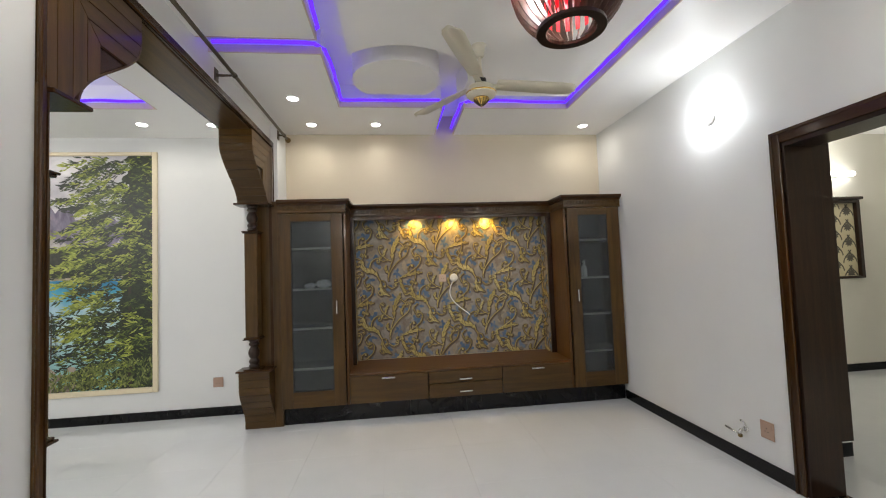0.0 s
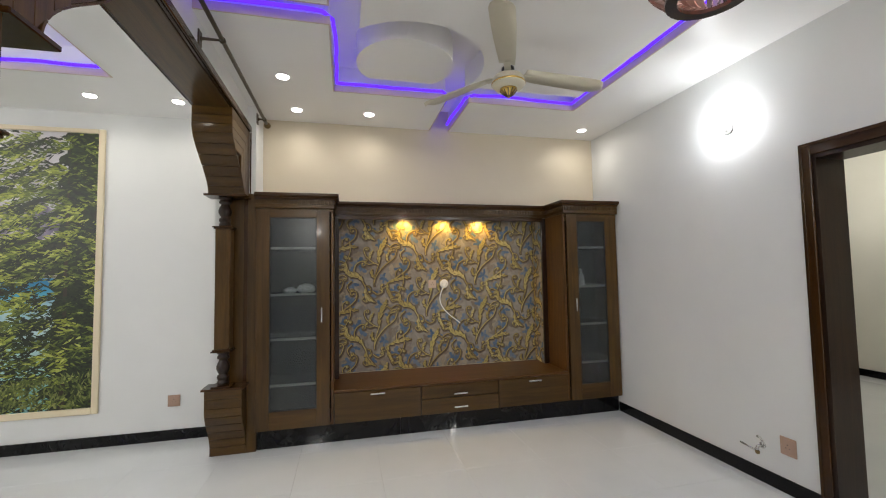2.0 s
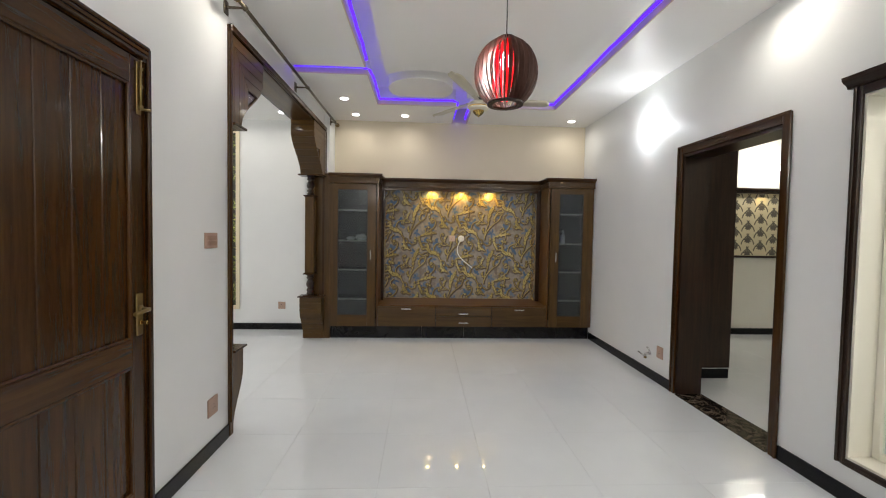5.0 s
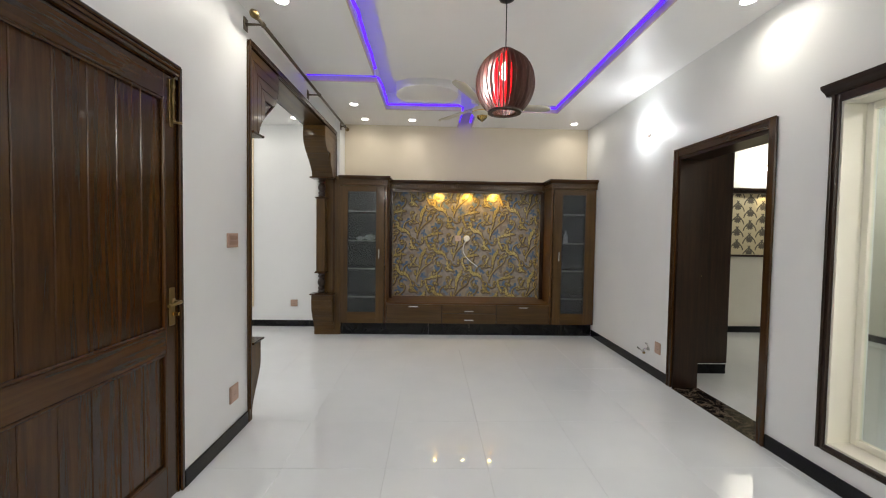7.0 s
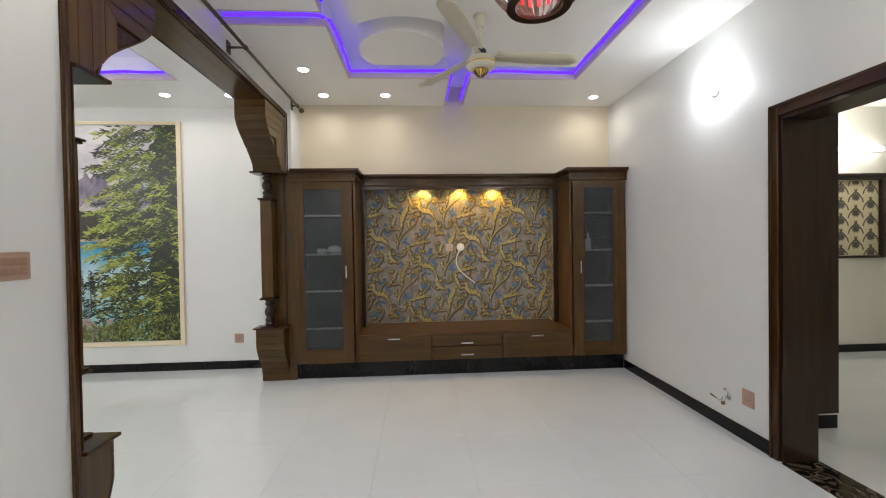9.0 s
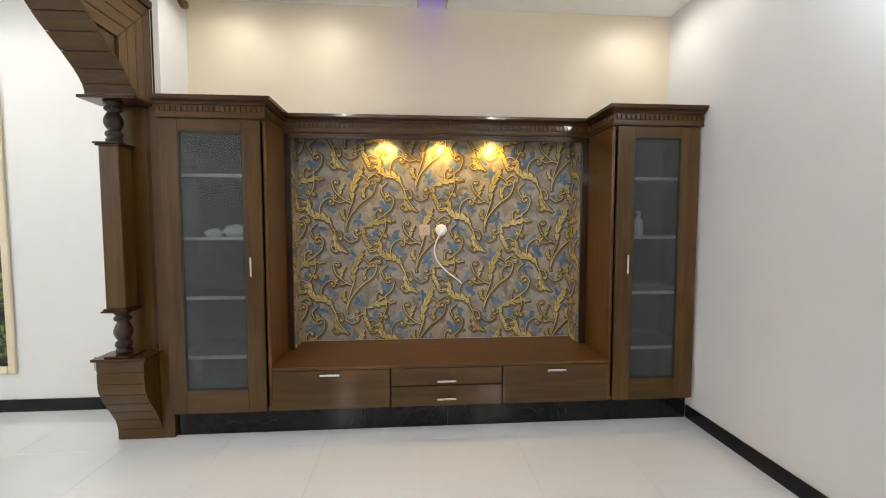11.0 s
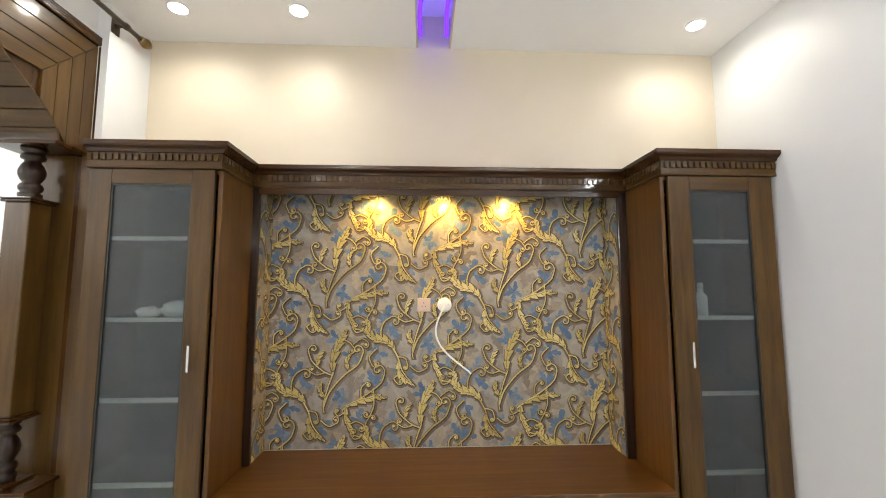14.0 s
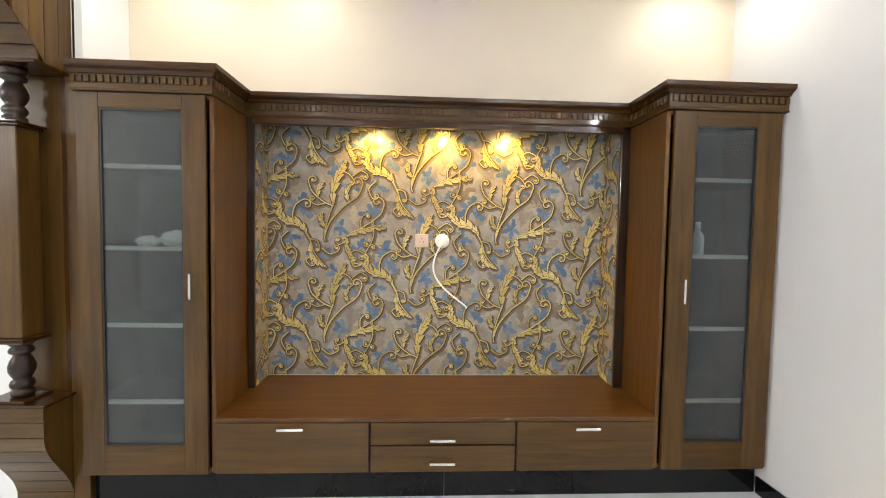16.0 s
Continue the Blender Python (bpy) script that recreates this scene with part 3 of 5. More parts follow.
def vine(inks, at, pts, w0, w1, turn=0, radius=0.03):
    """A golden tendril; turn +1 or -1 rolls its end up into a volute with a bud."""
    line = smooth([(at[0] + a, at[1] + b) for a, b in pts])
    if turn:
        (a, b), (c, d) = line[-2], line[-1]
        h = math.degrees(math.atan2(d - b, c - a))
        line = line + curl(c, d, h, radius * 4.6, turn * 0.75 / radius, turn * 2.7 / radius, 26)[1:]
    n = len(line) - 1
    ink(inks, line, [max(0.004, 0.85 * (w0 + (w1 - w0) * i / n)) for i in range(n + 1)])
    if turn:
        a, b = line[-1]
        ring = [(a + 0.0085 * math.cos(i * math.pi / 5), b + 0.0085 * math.sin(i * math.pi / 5)) for i in range(10)]
        inks["gold"].faces.new([inks["gold"].verts.new((p, -0.0054, q)) for p, q in ring])


def lobed(bm, line, left, right, lobes, y, grow=0.0):
    """A leaf along a line whose two edges swell and break off into forward-pointing lobes."""
    n = len(line) - 1
    rows = []
    for i, (u, v) in enumerate(line):
        f = i / n
        p, q = line[max(i - 1, 0)], line[min(i + 1, n)]
        d = Vector((q[0] - p[0], q[1] - p[1])).normalized()
        env = math.sin(math.pi * (0.05 + 0.95 * f)) ** 0.75
        saw = (f * lobes) % 1.0
        k = env * (0.42 + 0.58 * saw ** 0.8)
        a, b, back = left * k + grow, right * k + grow, 0.45 * max(left, right) * k
        rows.append((bm.verts.new((u - d.y * a + d.x * back, y, v + d.x * a + d.y * back)), bm.verts.new((u, y, v)),
                     bm.verts.new((u + d.y * b + d.x * back, y, v - d.x * b + d.y * back))))
    for p, q in zip(rows, rows[1:]):
        bm.faces.new((p[0], p[1], q[1], q[0]))
        bm.faces.new((p[1], p[2], q[2], q[1]))


def acanthus(inks, at, pts, left, right, lobes):
    """A golden acanthus leaf with its dark edge, shading and veins."""
    line = smooth([(at[0] + a, at[1] + b) for a, b in pts], 20)
    d = lift(inks)
    lobed(inks["gold"], line, left, right, lobes, -0.00452 - d)
    lobed(inks["dark"], [(a + 0.003, b - 0.004) for a, b in line], left, right, lobes, -0.00361 - d, 0.0045)
    lobed(inks["halo"], [(a + 0.006, b - 0.009) for a, b in line], left, right, lobes, -0.00291 - 0.8 * d, 0.011)
    n = len(line) - 1
    flat_strip(inks["vein"], line[3:-3], [0.0022] * (n - 5), -0.0060)
    for i in range(4, n - 4, max(3, n // (lobes + 1))):
        (a, b), (c, d) = line[i], line[i + 1]
        h = math.degrees(math.atan2(d - b, c - a))
        for s, w in ((1, left), (-1, right)):
            if w > 0.012:
                petal(inks["vein"], a, b, h + s * 38, w * 0.9, 0.003, -0.0058, s * 8)


def petal(bm, u, v, heading, length, width, y, bend=0.0):
    line = curl(u, v, heading, length, bend, bend, 9)
    flat_strip(bm, line, [max(0.001, width * math.sin(math.pi * (0.06 + 0.94 * i / 9)) ** 0.8 * (1 + 0.25 * math.sin(i * 2.6))) for i in range(10)], y)


def motif(k, u, v, rnd):
    at = (u, v)
    # upright plume with its stem and two side volutes
    acanthus(k, at, [(0.0, 0.09), (-0.004, 0.17), (0.022, 0.26), (0.056, 0.32), (0.078, 0.37)], 0.026, 0.034, 5)
    vine(k, at, [(0.002, 0.10), (-0.03, 0.01), (-0.055, -0.09), (-0.05, -0.145)], 0.009, 0.006)
    vine(k, at, [(-0.055, -0.11), (-0.02, -0.02), (0.06, 0.075), (0.15, 0.145), (0.182, 0.215)], 0.011, 0.007, 1, 0.030)
    vine(k, at, [(0.0, 0.08), (-0.06, 0.105), (-0.13, 0.165), (-0.155, 0.225)], 0.009, 0.006, -1, 0.026)
    vine(k, at, [(-0.05, 0.098), (-0.10, 0.085), (-0.135, 0.10)], 0.008, 0.005, -1, 0.018)
    acanthus(k, at, [(-0.045, -0.06), (-0.075, -0.01), (-0.07, 0.04)], 0.022, 0.012, 3)
    # flame leaf and great volute springing to the side
    acanthus(k, at, [(0.085, -0.105), (0.16, -0.075), (0.225, -0.06), (0.30, -0.035)], 0.012, 0.032, 4)
    vine(k, at, [(0.06, -0.13), (0.13, -0.085), (0.22, -0.03), (0.295, 0.03), (0.318, 0.085)], 0.010, 0.007, 1, 0.036)
    vine(k, at, [(0.175, -0.06), (0.175, 0.0), (0.20, 0.03)], 0.008, 0.005, -1, 0.016)
    acanthus(k, at, [(0.085, -0.10), (0.08, -0.17), (0.105, -0.235), (0.135, -0.29)], 0.026, 0.012, 4)
    vine(k, at, [(0.08, -0.14), (0.04, -0.165), (0.02, -0.15)], 0.007, 0.005, -1, 0.014)
    # bough: thick leaf, volute that holds the blue flower, tail leaf
    acanthus(k, at, [(-0.165, -0.085), (-0.225, -0.04), (-0.30, -0.02), (-0.375, 0.045)], 0.020, 0.046, 5)
    acanthus(k, at, [(-0.29, -0.015), (-0.335, 0.03), (-0.34, 0.095)], 0.012, 0.026, 3)
    vine(k, at, [(-0.25, -0.035), (-0.255, 0.03), (-0.235, 0.085), (-0.195, 0.115)], 0.010, 0.006, -1, 0.030)
    vine(k, at, [(-0.34, 0.04), (-0.345, 0.10), (-0.32, 0.15)], 0.007, 0.005, -1, 0.018)
    vine(k, at, [(-0.18, -0.075), (-0.145, -0.14), (-0.115, -0.225), (-0.04, -0.315)], 0.012, 0.005)
    acanthus(k, at, [(-0.14, -0.15), (-0.135, -0.22), (-0.10, -0.27), (-0.045, -0.305)], 0.010, 0.030, 4)
    vine(k, at, [(-0.125, -0.235), (-0.17, -0.265), (-0.15, -0.295)], 0.008, 0.005, 1, 0.018)
    vine(k, at, [(-0.15, -0.13), (-0.10, -0.145), (-0.085, -0.19)], 0.008, 0.005, -1, 0.014)
    # lesser tendrils that fill the ground between the boughs
    vine(k, at, [(0.062, 0.30), (0.10, 0.28), (0.125, 0.25)], 0.008, 0.005, -1, 0.020)
    vine(k, at, [(-0.37, 0.03), (-0.41, 0.02), (-0.43, 0.045)], 0.008, 0.005, -1, 0.018)
    vine(k, at, [(0.10, -0.22), (0.145, -0.20), (0.185, -0.215)], 0.008, 0.005, -1, 0.022)
    vine(k, at, [(0.13, -0.28), (0.18, -0.29), (0.215, -0.265)], 0.008, 0.005, 1, 0.020)
    vine(k, at, [(-0.28, -0.08), (-0.325, -0.13), (-0.31, -0.18)], 0.008, 0.005, 1, 0.022)
    vine(k, at, [(0.12, 0.27), (0.17, 0.305), (0.205, 0.29)], 0.008, 0.005, -1, 0.020)
    vine(k, at, [(-0.07, -0.19), (-0.02, -0.225), (0.025, -0.21)], 0.008, 0.005, 1, 0.020)
    vine(k, at, [(0.25, 0.0), (0.255, -0.10), (0.235, -0.16)], 0.008, 0.005, -1, 0.020)
    acanthus(k, at, [(0.10, 0.105), (0.085, 0.165), (0.11, 0.215)], 0.020, 0.010, 3)
    acanthus(k, at, [(0.24, -0.02), (0.275, -0.05), (0.335, -0.055)], 0.008, 0.022, 3)
    acanthus(k, at, [(-0.10, 0.13), (-0.095, 0.19), (-0.06, 0.235)], 0.010, 0.022, 3)
    for a, b, h, size in ((-0.21, 0.065, 80, 1.25), (0.03, 0.29, 120, 0.9), (0.255, 0.03, 60, 1.0), (-0.09, -0.21, 250, 0.9), (0.16, -0.19, 300, 1.0), (-0.27, -0.11, 220, 0.8), (0.11, 0.20, 30, 0.8), (0.05, -0.05, 200, 0.7)):
        for j in range(5):      # blue flowers
            hh = radians(h + (j - 2) * 62 + rnd.uniform(-10, 10))
            r = size * rnd.uniform(0.065, 0.105)
            p = (u + a, v + b)
            q = (p[0] + r * math.cos(hh), p[1] + r * math.sin(hh))
            m = ((p[0] + q[0]) / 2 + rnd.uniform(-.008, .008), (p[1] + q[1]) / 2 + rnd.uniform(-.008, .008))
            lobed(k["blue"], smooth([p, m, q], 10), 0.027 * size, 0.027 * size, 2, -0.0022 - 0.0001 * j - 0.0003 * rnd.random())
    for a, b, h in ((-0.02, 0.20, 40), (0.20, 0.10, 100), (-0.12, 0.02, 150), (0.12, -0.02, 20), (-0.22, -0.20, 260), (0.02, -0.26, 280), (0.22, -0.14, 330), (-0.30, 0.10, 120)):
        for j in range(5):      # pale leaf fans
            bm = k["pale"] if rnd.random() < 0.6 else k["smoke"]
            hh = radians(h + (j - 2) * 38 + rnd.uniform(-10, 10))
            r = rnd.uniform(0.10, 0.16)
            p = (u + a + rnd.uniform(-.015, .015), v + b + rnd.uniform(-.015, .015))
            q = (p[0] + r * math.cos(hh), p[1] + r * math.sin(hh))
            m = ((p[0] + q[0]) / 2 + rnd.uniform(-.014, .014), (p[1] + q[1]) / 2 + rnd.uniform(-.014, .014))
            lobed(bm, smooth([p, m, q], 10), 0.030, 0.030, 3, -0.0012 - 0.0001 * j - 0.00003 * rnd.random())


def clipped(bm, x0, x1, z0, z1):
    for co, no in (((x0, 0, 0), (-1, 0, 0)), ((x1, 0, 0), (1, 0, 0)), ((0, 0, z0), (0, 0, -1)), ((0, 0, z1), (0, 0, 1))):
        bmesh.ops.bisect_plane(bm, geom=bm.verts[:] + bm.edges[:] + bm.faces[:], plane_co=co, plane_no=no, clear_outer=True)
    return bm


def wallpaper(name, at, rz, w, z0, z1, shift, label):
    """A papered panel facing -y before its turn, with the scrolls printed on it in a half-drop repeat."""
    t = thing(name, at, label, "wallpaper", rz=rz)
    part("paper", boxed(0, w, -0.001, 0.002, z0, z1), PAPER, t, "taupe paper with a faint leaf ground")
    k = {q: bmesh.new() for q in ("gold", "dark", "vein", "blue", "pale", "smoke", "halo")}
    k["count"] = 0
    rnd = random.Random(7)
    px, pz = 0.548, 0.648
    for i in range(-1, int(w / px) + 2):
        for j in range(-1, int((z1 - z0) / pz) + 2):
            motif(k, i * px + shift, z0 + j * pz + (pz / 2 if i % 2 else 0) + 0.36, rnd)
    for q, mat in (("gold", INK_GOLD), ("dark", INK_DARK), ("vein", INK_DARK), ("blue", INK_BLUE), ("pale", INK_PALE), ("smoke", INK_SMOKE), ("halo", INK_HALO)):
        bm = clipped(k[q], 0.001, w - 0.001, z0 + 0.001, z1 - 0.001)
        for f in bm.faces:
            f.normal_update()
            if f.normal.y > 0:
                f.normal_flip()
        part({"gold": "gold_scroll", "dark": "scroll_outline", "vein": "leaf_vein", "blue": "blue_flower", "pale": "pale_leaf", "smoke": "grey_leaf", "halo": "scroll_shading"}[q], bm, mat, t)["kind"] = "stuff"
    return t


wallpaper("wallpaper", (NX0 + 0.003, NY - 0.003, 0), 0, NX1 - NX0 - 0.006, 0.457, 2.041, 0.408, "taupe wallpaper with gold scrolls and blue flowers in the niche")
wallpaper("wallpaper", (NX0 + 0.003, YB + 0.004, 0), 90, NY - YB - 0.012, 0.457, 2.041, -0.3, "narrow strip of scroll wallpaper on the niche's side")
wallpaper("wallpaper", (NX1 - 0.003, NY - 0.008, 0), -90, NY - YB - 0.012, 0.457, 2.041, -0.2, "narrow strip of scroll wallpaper on the niche's side")


# ---- sockets, switches ----


def plate(name, at, rz, w, h, label, group, pins=True, toggles=0, mat=PLATE_BROWN):
    """A square wall plate facing -y before its turn."""
    t = thing(name, at, label, name.replace("_", " "), group, rz=rz)
    part("frame", boxed(-w / 2, w / 2, -0.009, 0, -h / 2, h / 2, 0.003), mat, t)
    part("face", boxed(-w / 2 + 0.012, w / 2 - 0.012, -0.0115, -0.0092, -h / 2 + 0.012, h / 2 - 0.012, 0.001), mat, t)
    if toggles:
        for z in (0.017, -0.017):
            part("module_strip", boxed(-w / 2 + 0.018, w / 2 - 0.018, -0.0135, -0.0117, z - 0.013, z + 0.013, 0.0008), PLATE_MID, t)
            for i in range(toggles):
                x = (i - (toggles - 1) / 2) * (w - 0.036) / toggles
                part("rocker", boxed(x - 0.0115, x + 0.0115, -0.0155, -0.0137, z - 0.010, z + 0.010, 0.001), PLATE_MID, t)
                part("indicator_dot", boxed(x - 0.0015, x + 0.0015, -0.0163, -0.0157, z + 0.005, z + 0.008), PLATE_DARK, t)
    if pins:
        for x, z in ((0, 0.013), (-0.011, -0.008), (0.011, -0.008)):
            part("pin_hole", lathe([(0.0035, -0.0125), (0.0035, -0.0117)], 10, at=(x, 0, z), axis="y"), BLACK, t)
    return t


plate("wall_socket", (0.474, NY - 0.0085, 1.333), 0, 0.085, 0.085, "pinkish beige wall socket on the patterned wallpaper", "wall sockets", mat=PLATE)
plate("wall_socket", (-1.935, 4.5595, 0.345), 0, 0.10, 0.10, "rose brown wall socket above the black skirting", "wall sockets")
plate("wall_socket", (XR - 0.0005, 2.449, 0.30), -90, 0.10, 0.115, "rose brown wall socket beside the door frame", "wall sockets")
plate("wall_socket", (XL + 0.0005, 1.275, 0.30), 90, 0.115, 0.115, "rose brown wall socket low on the white wall", "wall sockets")
plate("light_switch", (XL + 0.0005, 1.262, 1.332), 90, 0.145, 0.095, "rose brown switch plate with rockers on the white wall", "", False, 4)


def cable_outlet():
    t = thing("cable_outlet", (0.606, NY - 0.0085, 1.333), "round white ceiling-rose outlet with a loose white cable", "cable outlet")
    part("cover", lathe([(0.046, 0.0), (0.046, -0.008), (0.040, -0.016), (0.020, -0.020), (0.004, -0.020)], 28, axis="y"), WHITE, t)
    for x in (-0.024, 0.024):
        part("screw", lathe([(0.004, -0.0185), (0.004, -0.0205)], 10, at=(x, 0, 0.004), axis="y"), METAL, t)
    pts = []
    for i in range(25):
        f = i / 24
        pts.append((0.0 - 0.10 * math.sin(math.pi * min(1, f * 1.05)) * (1 - 0.35 * f) + 0.165 * f ** 1.8, -0.022 - 0.012 * math.sin(math.pi * f), -0.005 - 0.425 * f ** 0.86))
    part("cable", tube(pts, 0.0055, 8), WHITE, t)


cable_outlet()

# ---- archway: two pillars, corbels, beam ----
AX, AH = -1.370, 0.135               # centre and half depth of the arch's woodwork


def front_at(z):
    """How far the pedestal's front stands out at a height: a straight top, an S towards the floor."""
    f = max(0.0, min(1.0, (z - 0.05) / 0.36))
    return 0.036 + 0.152 * (f * f * (3 - 2 * f))


def pillar(at, rz, side, label):
    t = thing("arch_pillar", at, label, "pillar", "archway pillars", rz=rz)
    part("back_panel", boxed(min(-0.07 * side, AH * side), max(-0.07 * side, AH * side), -0.03, 0, 0, 2.12, 0.002), WZ, t, "brown stained panel behind the column")
    part("edge_strip", boxed(min(side * (AH - 0.03), side * (AH + 0.006)), max(side * (AH - 0.03), side * (AH + 0.006)), -0.036, -0.0305, 0.58, 2.10, 0.002), DZ, t)
    zs = [0.56 * i / 14 for i in range(15)]
    outline = [(-0.031, 0.56), (-0.031, 0)] + [(-front_at(z), z) for z in zs]
    ped = part("pedestal", prism(outline, "x", -AH + 0.002, AH - 0.002), WZ, t)
    n = 8
    for i in range(n):
        a, b = 0.56 * i / n, 0.56 * (i + 1) / n - 0.0035
        k = [a + (b - a) * j / 3 for j in range(4)]
        o = [(-front_at(z) - 0.001, z) for z in k] + [(-front_at(z) - 0.010, z) for z in k[::-1]]
        part("plank", prism(o, "x", -AH, AH), WX, ped)
    part("pedestal_top", boxed(-AH - 0.022, AH + 0.022, -0.217, -0.0305, 0.5605, 0.576, 0.003), DX, t)
    part("base_plate", boxed(-0.02 * side - 0.072, -0.02 * side + 0.072, -0.197, -0.053, 0.5765, 0.588, 0.002), DX, t)
    turned = [(0.040, 0), (0.044, 0.012), (0.044, 0.028), (0.034, 0.034), (0.044, 0.048), (0.046, 0.062), (0.040, 0.076), (0.030, 0.084), (0.040, 0.100),
              (0.049, 0.122), (0.050, 0.145), (0.042, 0.172), (0.032, 0.190), (0.030, 0.200), (0.044, 0.208), (0.047, 0.218), (0.042, 0.230), (0.034, 0.238),
              (0.046, 0.248), (0.050, 0.262)]
    part("lower_baluster", lathe([(r, 0.5885 + h) for r, h in turned], 28, at=(-0.02 * side, -0.125, 0)), KZ, t, "dark turned baluster")
    for z0, z1, w in ((0.851, 0.862, 0.076), (0.8625, 0.874, 0.068), (1.836, 1.847, 0.068), (1.8475, 1.858, 0.076)):
        part("collar", boxed(-0.02 * side - w, -0.02 * side + w, -0.125 - w, -0.125 + w, z0, z1, 0.003), DX, t)
    part("shaft", boxed(-0.02 * side - 0.056, -0.02 * side + 0.056, -0.181, -0.069, 0.8745, 1.8355, 0.004), WZ, t, "square brown stained shaft")
    part("upper_baluster", lathe([(r, 1.8585 + h * 0.925) for r, h in turned], 28, at=(-0.02 * side, -0.125, 0)), KZ, t, "dark turned baluster")
    part("cap", boxed(-AH - 0.022, AH + 0.022, -0.218, -0.0305, 2.1015, 2.119, 0.003), DX, t)


pillar((AX, YE, 0), 0, 1, "brown wooden arch pillar with turned balusters beside the cabinet")
pillar((AX, YA, 0), 180, -1, "brown wooden arch pillar with turned balusters at the wall's end")


def reach(z):
    """How far a corbel stands out at a height: upright above the cap, an ogee, then upright again below the beam."""
    f = max(0.0, min(1.0, (z - 2.12) / 0.44))
    return 0.17 + 0.385 * (0.5 - 0.5 * math.cos(math.pi * f))


def corbel(t, y0, way):
    """way: +1 grows towards +y, -1 towards -y. Local x runs through the wall, y along it."""
    c = part("corbel", prism([(y0, 2.12)] + [(y0 + way * reach(2.12 + 0.58 * i / 16), 2.12 + 0.58 * i / 16) for i in range(17)] + [(y0, 2.70)], "x", -AH + 0.012, AH - 0.012), DZ, t)
    n = 9
    for i in range(n):
        a, b = 2.12 + 0.58 * i / n, 2.12 + 0.58 * (i + 1) / n - 0.004
        k = [a + (b - a) * j / 3 for j in range(4)]
        o = [(y0 + way * (reach(z) + 0.0005), z) for z in k] + [(y0 + way * (reach(z) + 0.010), z) for z in k[::-1]]
        part("soffit_plank", prism(o, "x", -AH + 0.001, AH - 0.001), WX, c)
    top, step = 2.70, 0.072
    for side in (1, -1):
        x0, x1 = (AH - 0.0115, AH) if side > 0 else (-AH, -AH + 0.0115)
        for i in range(7):
            a, b = i * step + 0.002, (i + 1) * step - 0.002
            za, zb = top - a, top - b                     # mitre line, 45 degrees
            zl = 2.125
            while reach(zl) < b and zl < 2.70:
                zl += 0.004
            if zb - zl > 0.01:                            # upright board, foot cut to the curve
                zf = 2.125
                while reach(zf) < a and zf < 2.70:
                    zf += 0.004
                part("board", prism([(y0 + way * a, zf), (y0 + way * b, zl), (y0 + way * b, zb), (y0 + way * a, za)], "x", x0, x1), WZ, c)
            z1, z0 = top - a - 0.001, top - b + 0.001         # level board from the mitre to the curve
            if z0 > 2.15 and reach(z0) - b > 0.015:
                part("board", prism([(y0 + way * (a + 0.004), z1), (y0 + way * (b + 0.004), z0), (y0 + way * reach(z0), z0), (y0 + way * reach(z1), z1)], "x", x0, x1), WY, c)


def arch_casing():
    t = thing("arch_casing", (AX, YA, 0), "brown wooden casing of a wide archway with boarded corbels", "archway")
    span = YE - YA
    part("beam", boxed(-AH + 0.001, AH - 0.001, 0.0, span, 2.7005, 2.7445), DY, t)
    part("soffit", boxed(-AH + 0.02, AH - 0.02, reach(2.7) + 0.012, span - reach(2.7) - 0.012, 2.692, 2.7), WY, t)
    for x0, x1 in ((AH + 0.0005, AH + 0.016), (-AH - 0.016, -AH - 0.0005)):
        part("top_moulding", boxed(x0, x1, 0.0, span + 0.01, 2.702, 2.752, 0.005), DY, t)
        part("end_moulding", boxed(x0, x1, span - 0.002, span + 0.03, 2.157, 2.7015, 0.004), DZ, t)
        part("end_moulding", boxed(x0, x1, -0.012, 0.012, 0.10, 2.7015, 0.004), DZ, t)
    part("filler_panel", boxed(AH + 0.0005, AH + 0.078, span - 0.045, span - 0.0005, 0, 2.156, 0.002), WZ, t, "brown stained filler beside the cabinet")
    corbel(t, 0.0, 1)
    corbel(t, span, -1)


arch_casing()


# ---- curtain rod ----
def curtain_rod():
    rx, rz, y0, y1 = -1.125, 2.835, 1.36, 4.27
    t = thing("curtain_rod", (XL, y0, rz), "bronze curtain rod with ball finials above the archway", "curtain rod")
    d = rx - XL
    part("rod", lathe([(0.0125, 0.0), (0.0125, y1 - y0)], 14, at=(d, 0, 0), axis="y"), BRONZE, t)
    for y, s in ((0.0, -1), (y1 - y0, 1)):
        part("finial", lathe([(0.012, y - s * 0.004), (0.020, y + s * 0.002), (0.020, y + s * 0.010), (0.014, y + s * 0.014), (0.027, y + s * 0.030), (0.029, y + s * 0.045),
                              (0.022, y + s * 0.066), (0.008, y + s * 0.076), (0.006, y + s * 0.088)], 18, at=(d, 0, 0), axis="y"), BRASS, t, "brass ball finial")
    for y in (1.46, 2.90, 4.16):
        wx = 0.066 if y > YE else 0.001
        b = part("bracket", boxed(wx, wx + 0.008, y - y0 - 0.028, y - y0 + 0.028, -0.045, 0.045, 0.002), BRONZE, t)
        part("arm", lathe([(0.016, wx + 0.0085), (0.009, wx + 0.02), (0.007, d - 0.02), (0.010, d - 0.013)], 12, at=(0, y - y0, 0), axis="x"), BRONZE, b)
        part("cup", lathe([(0.018, y - y0 - 0.010), (0.018, y - y0 + 0.010)], 16, at=(d, 0, 0), axis="y"), BRONZE, b)


curtain_rod()


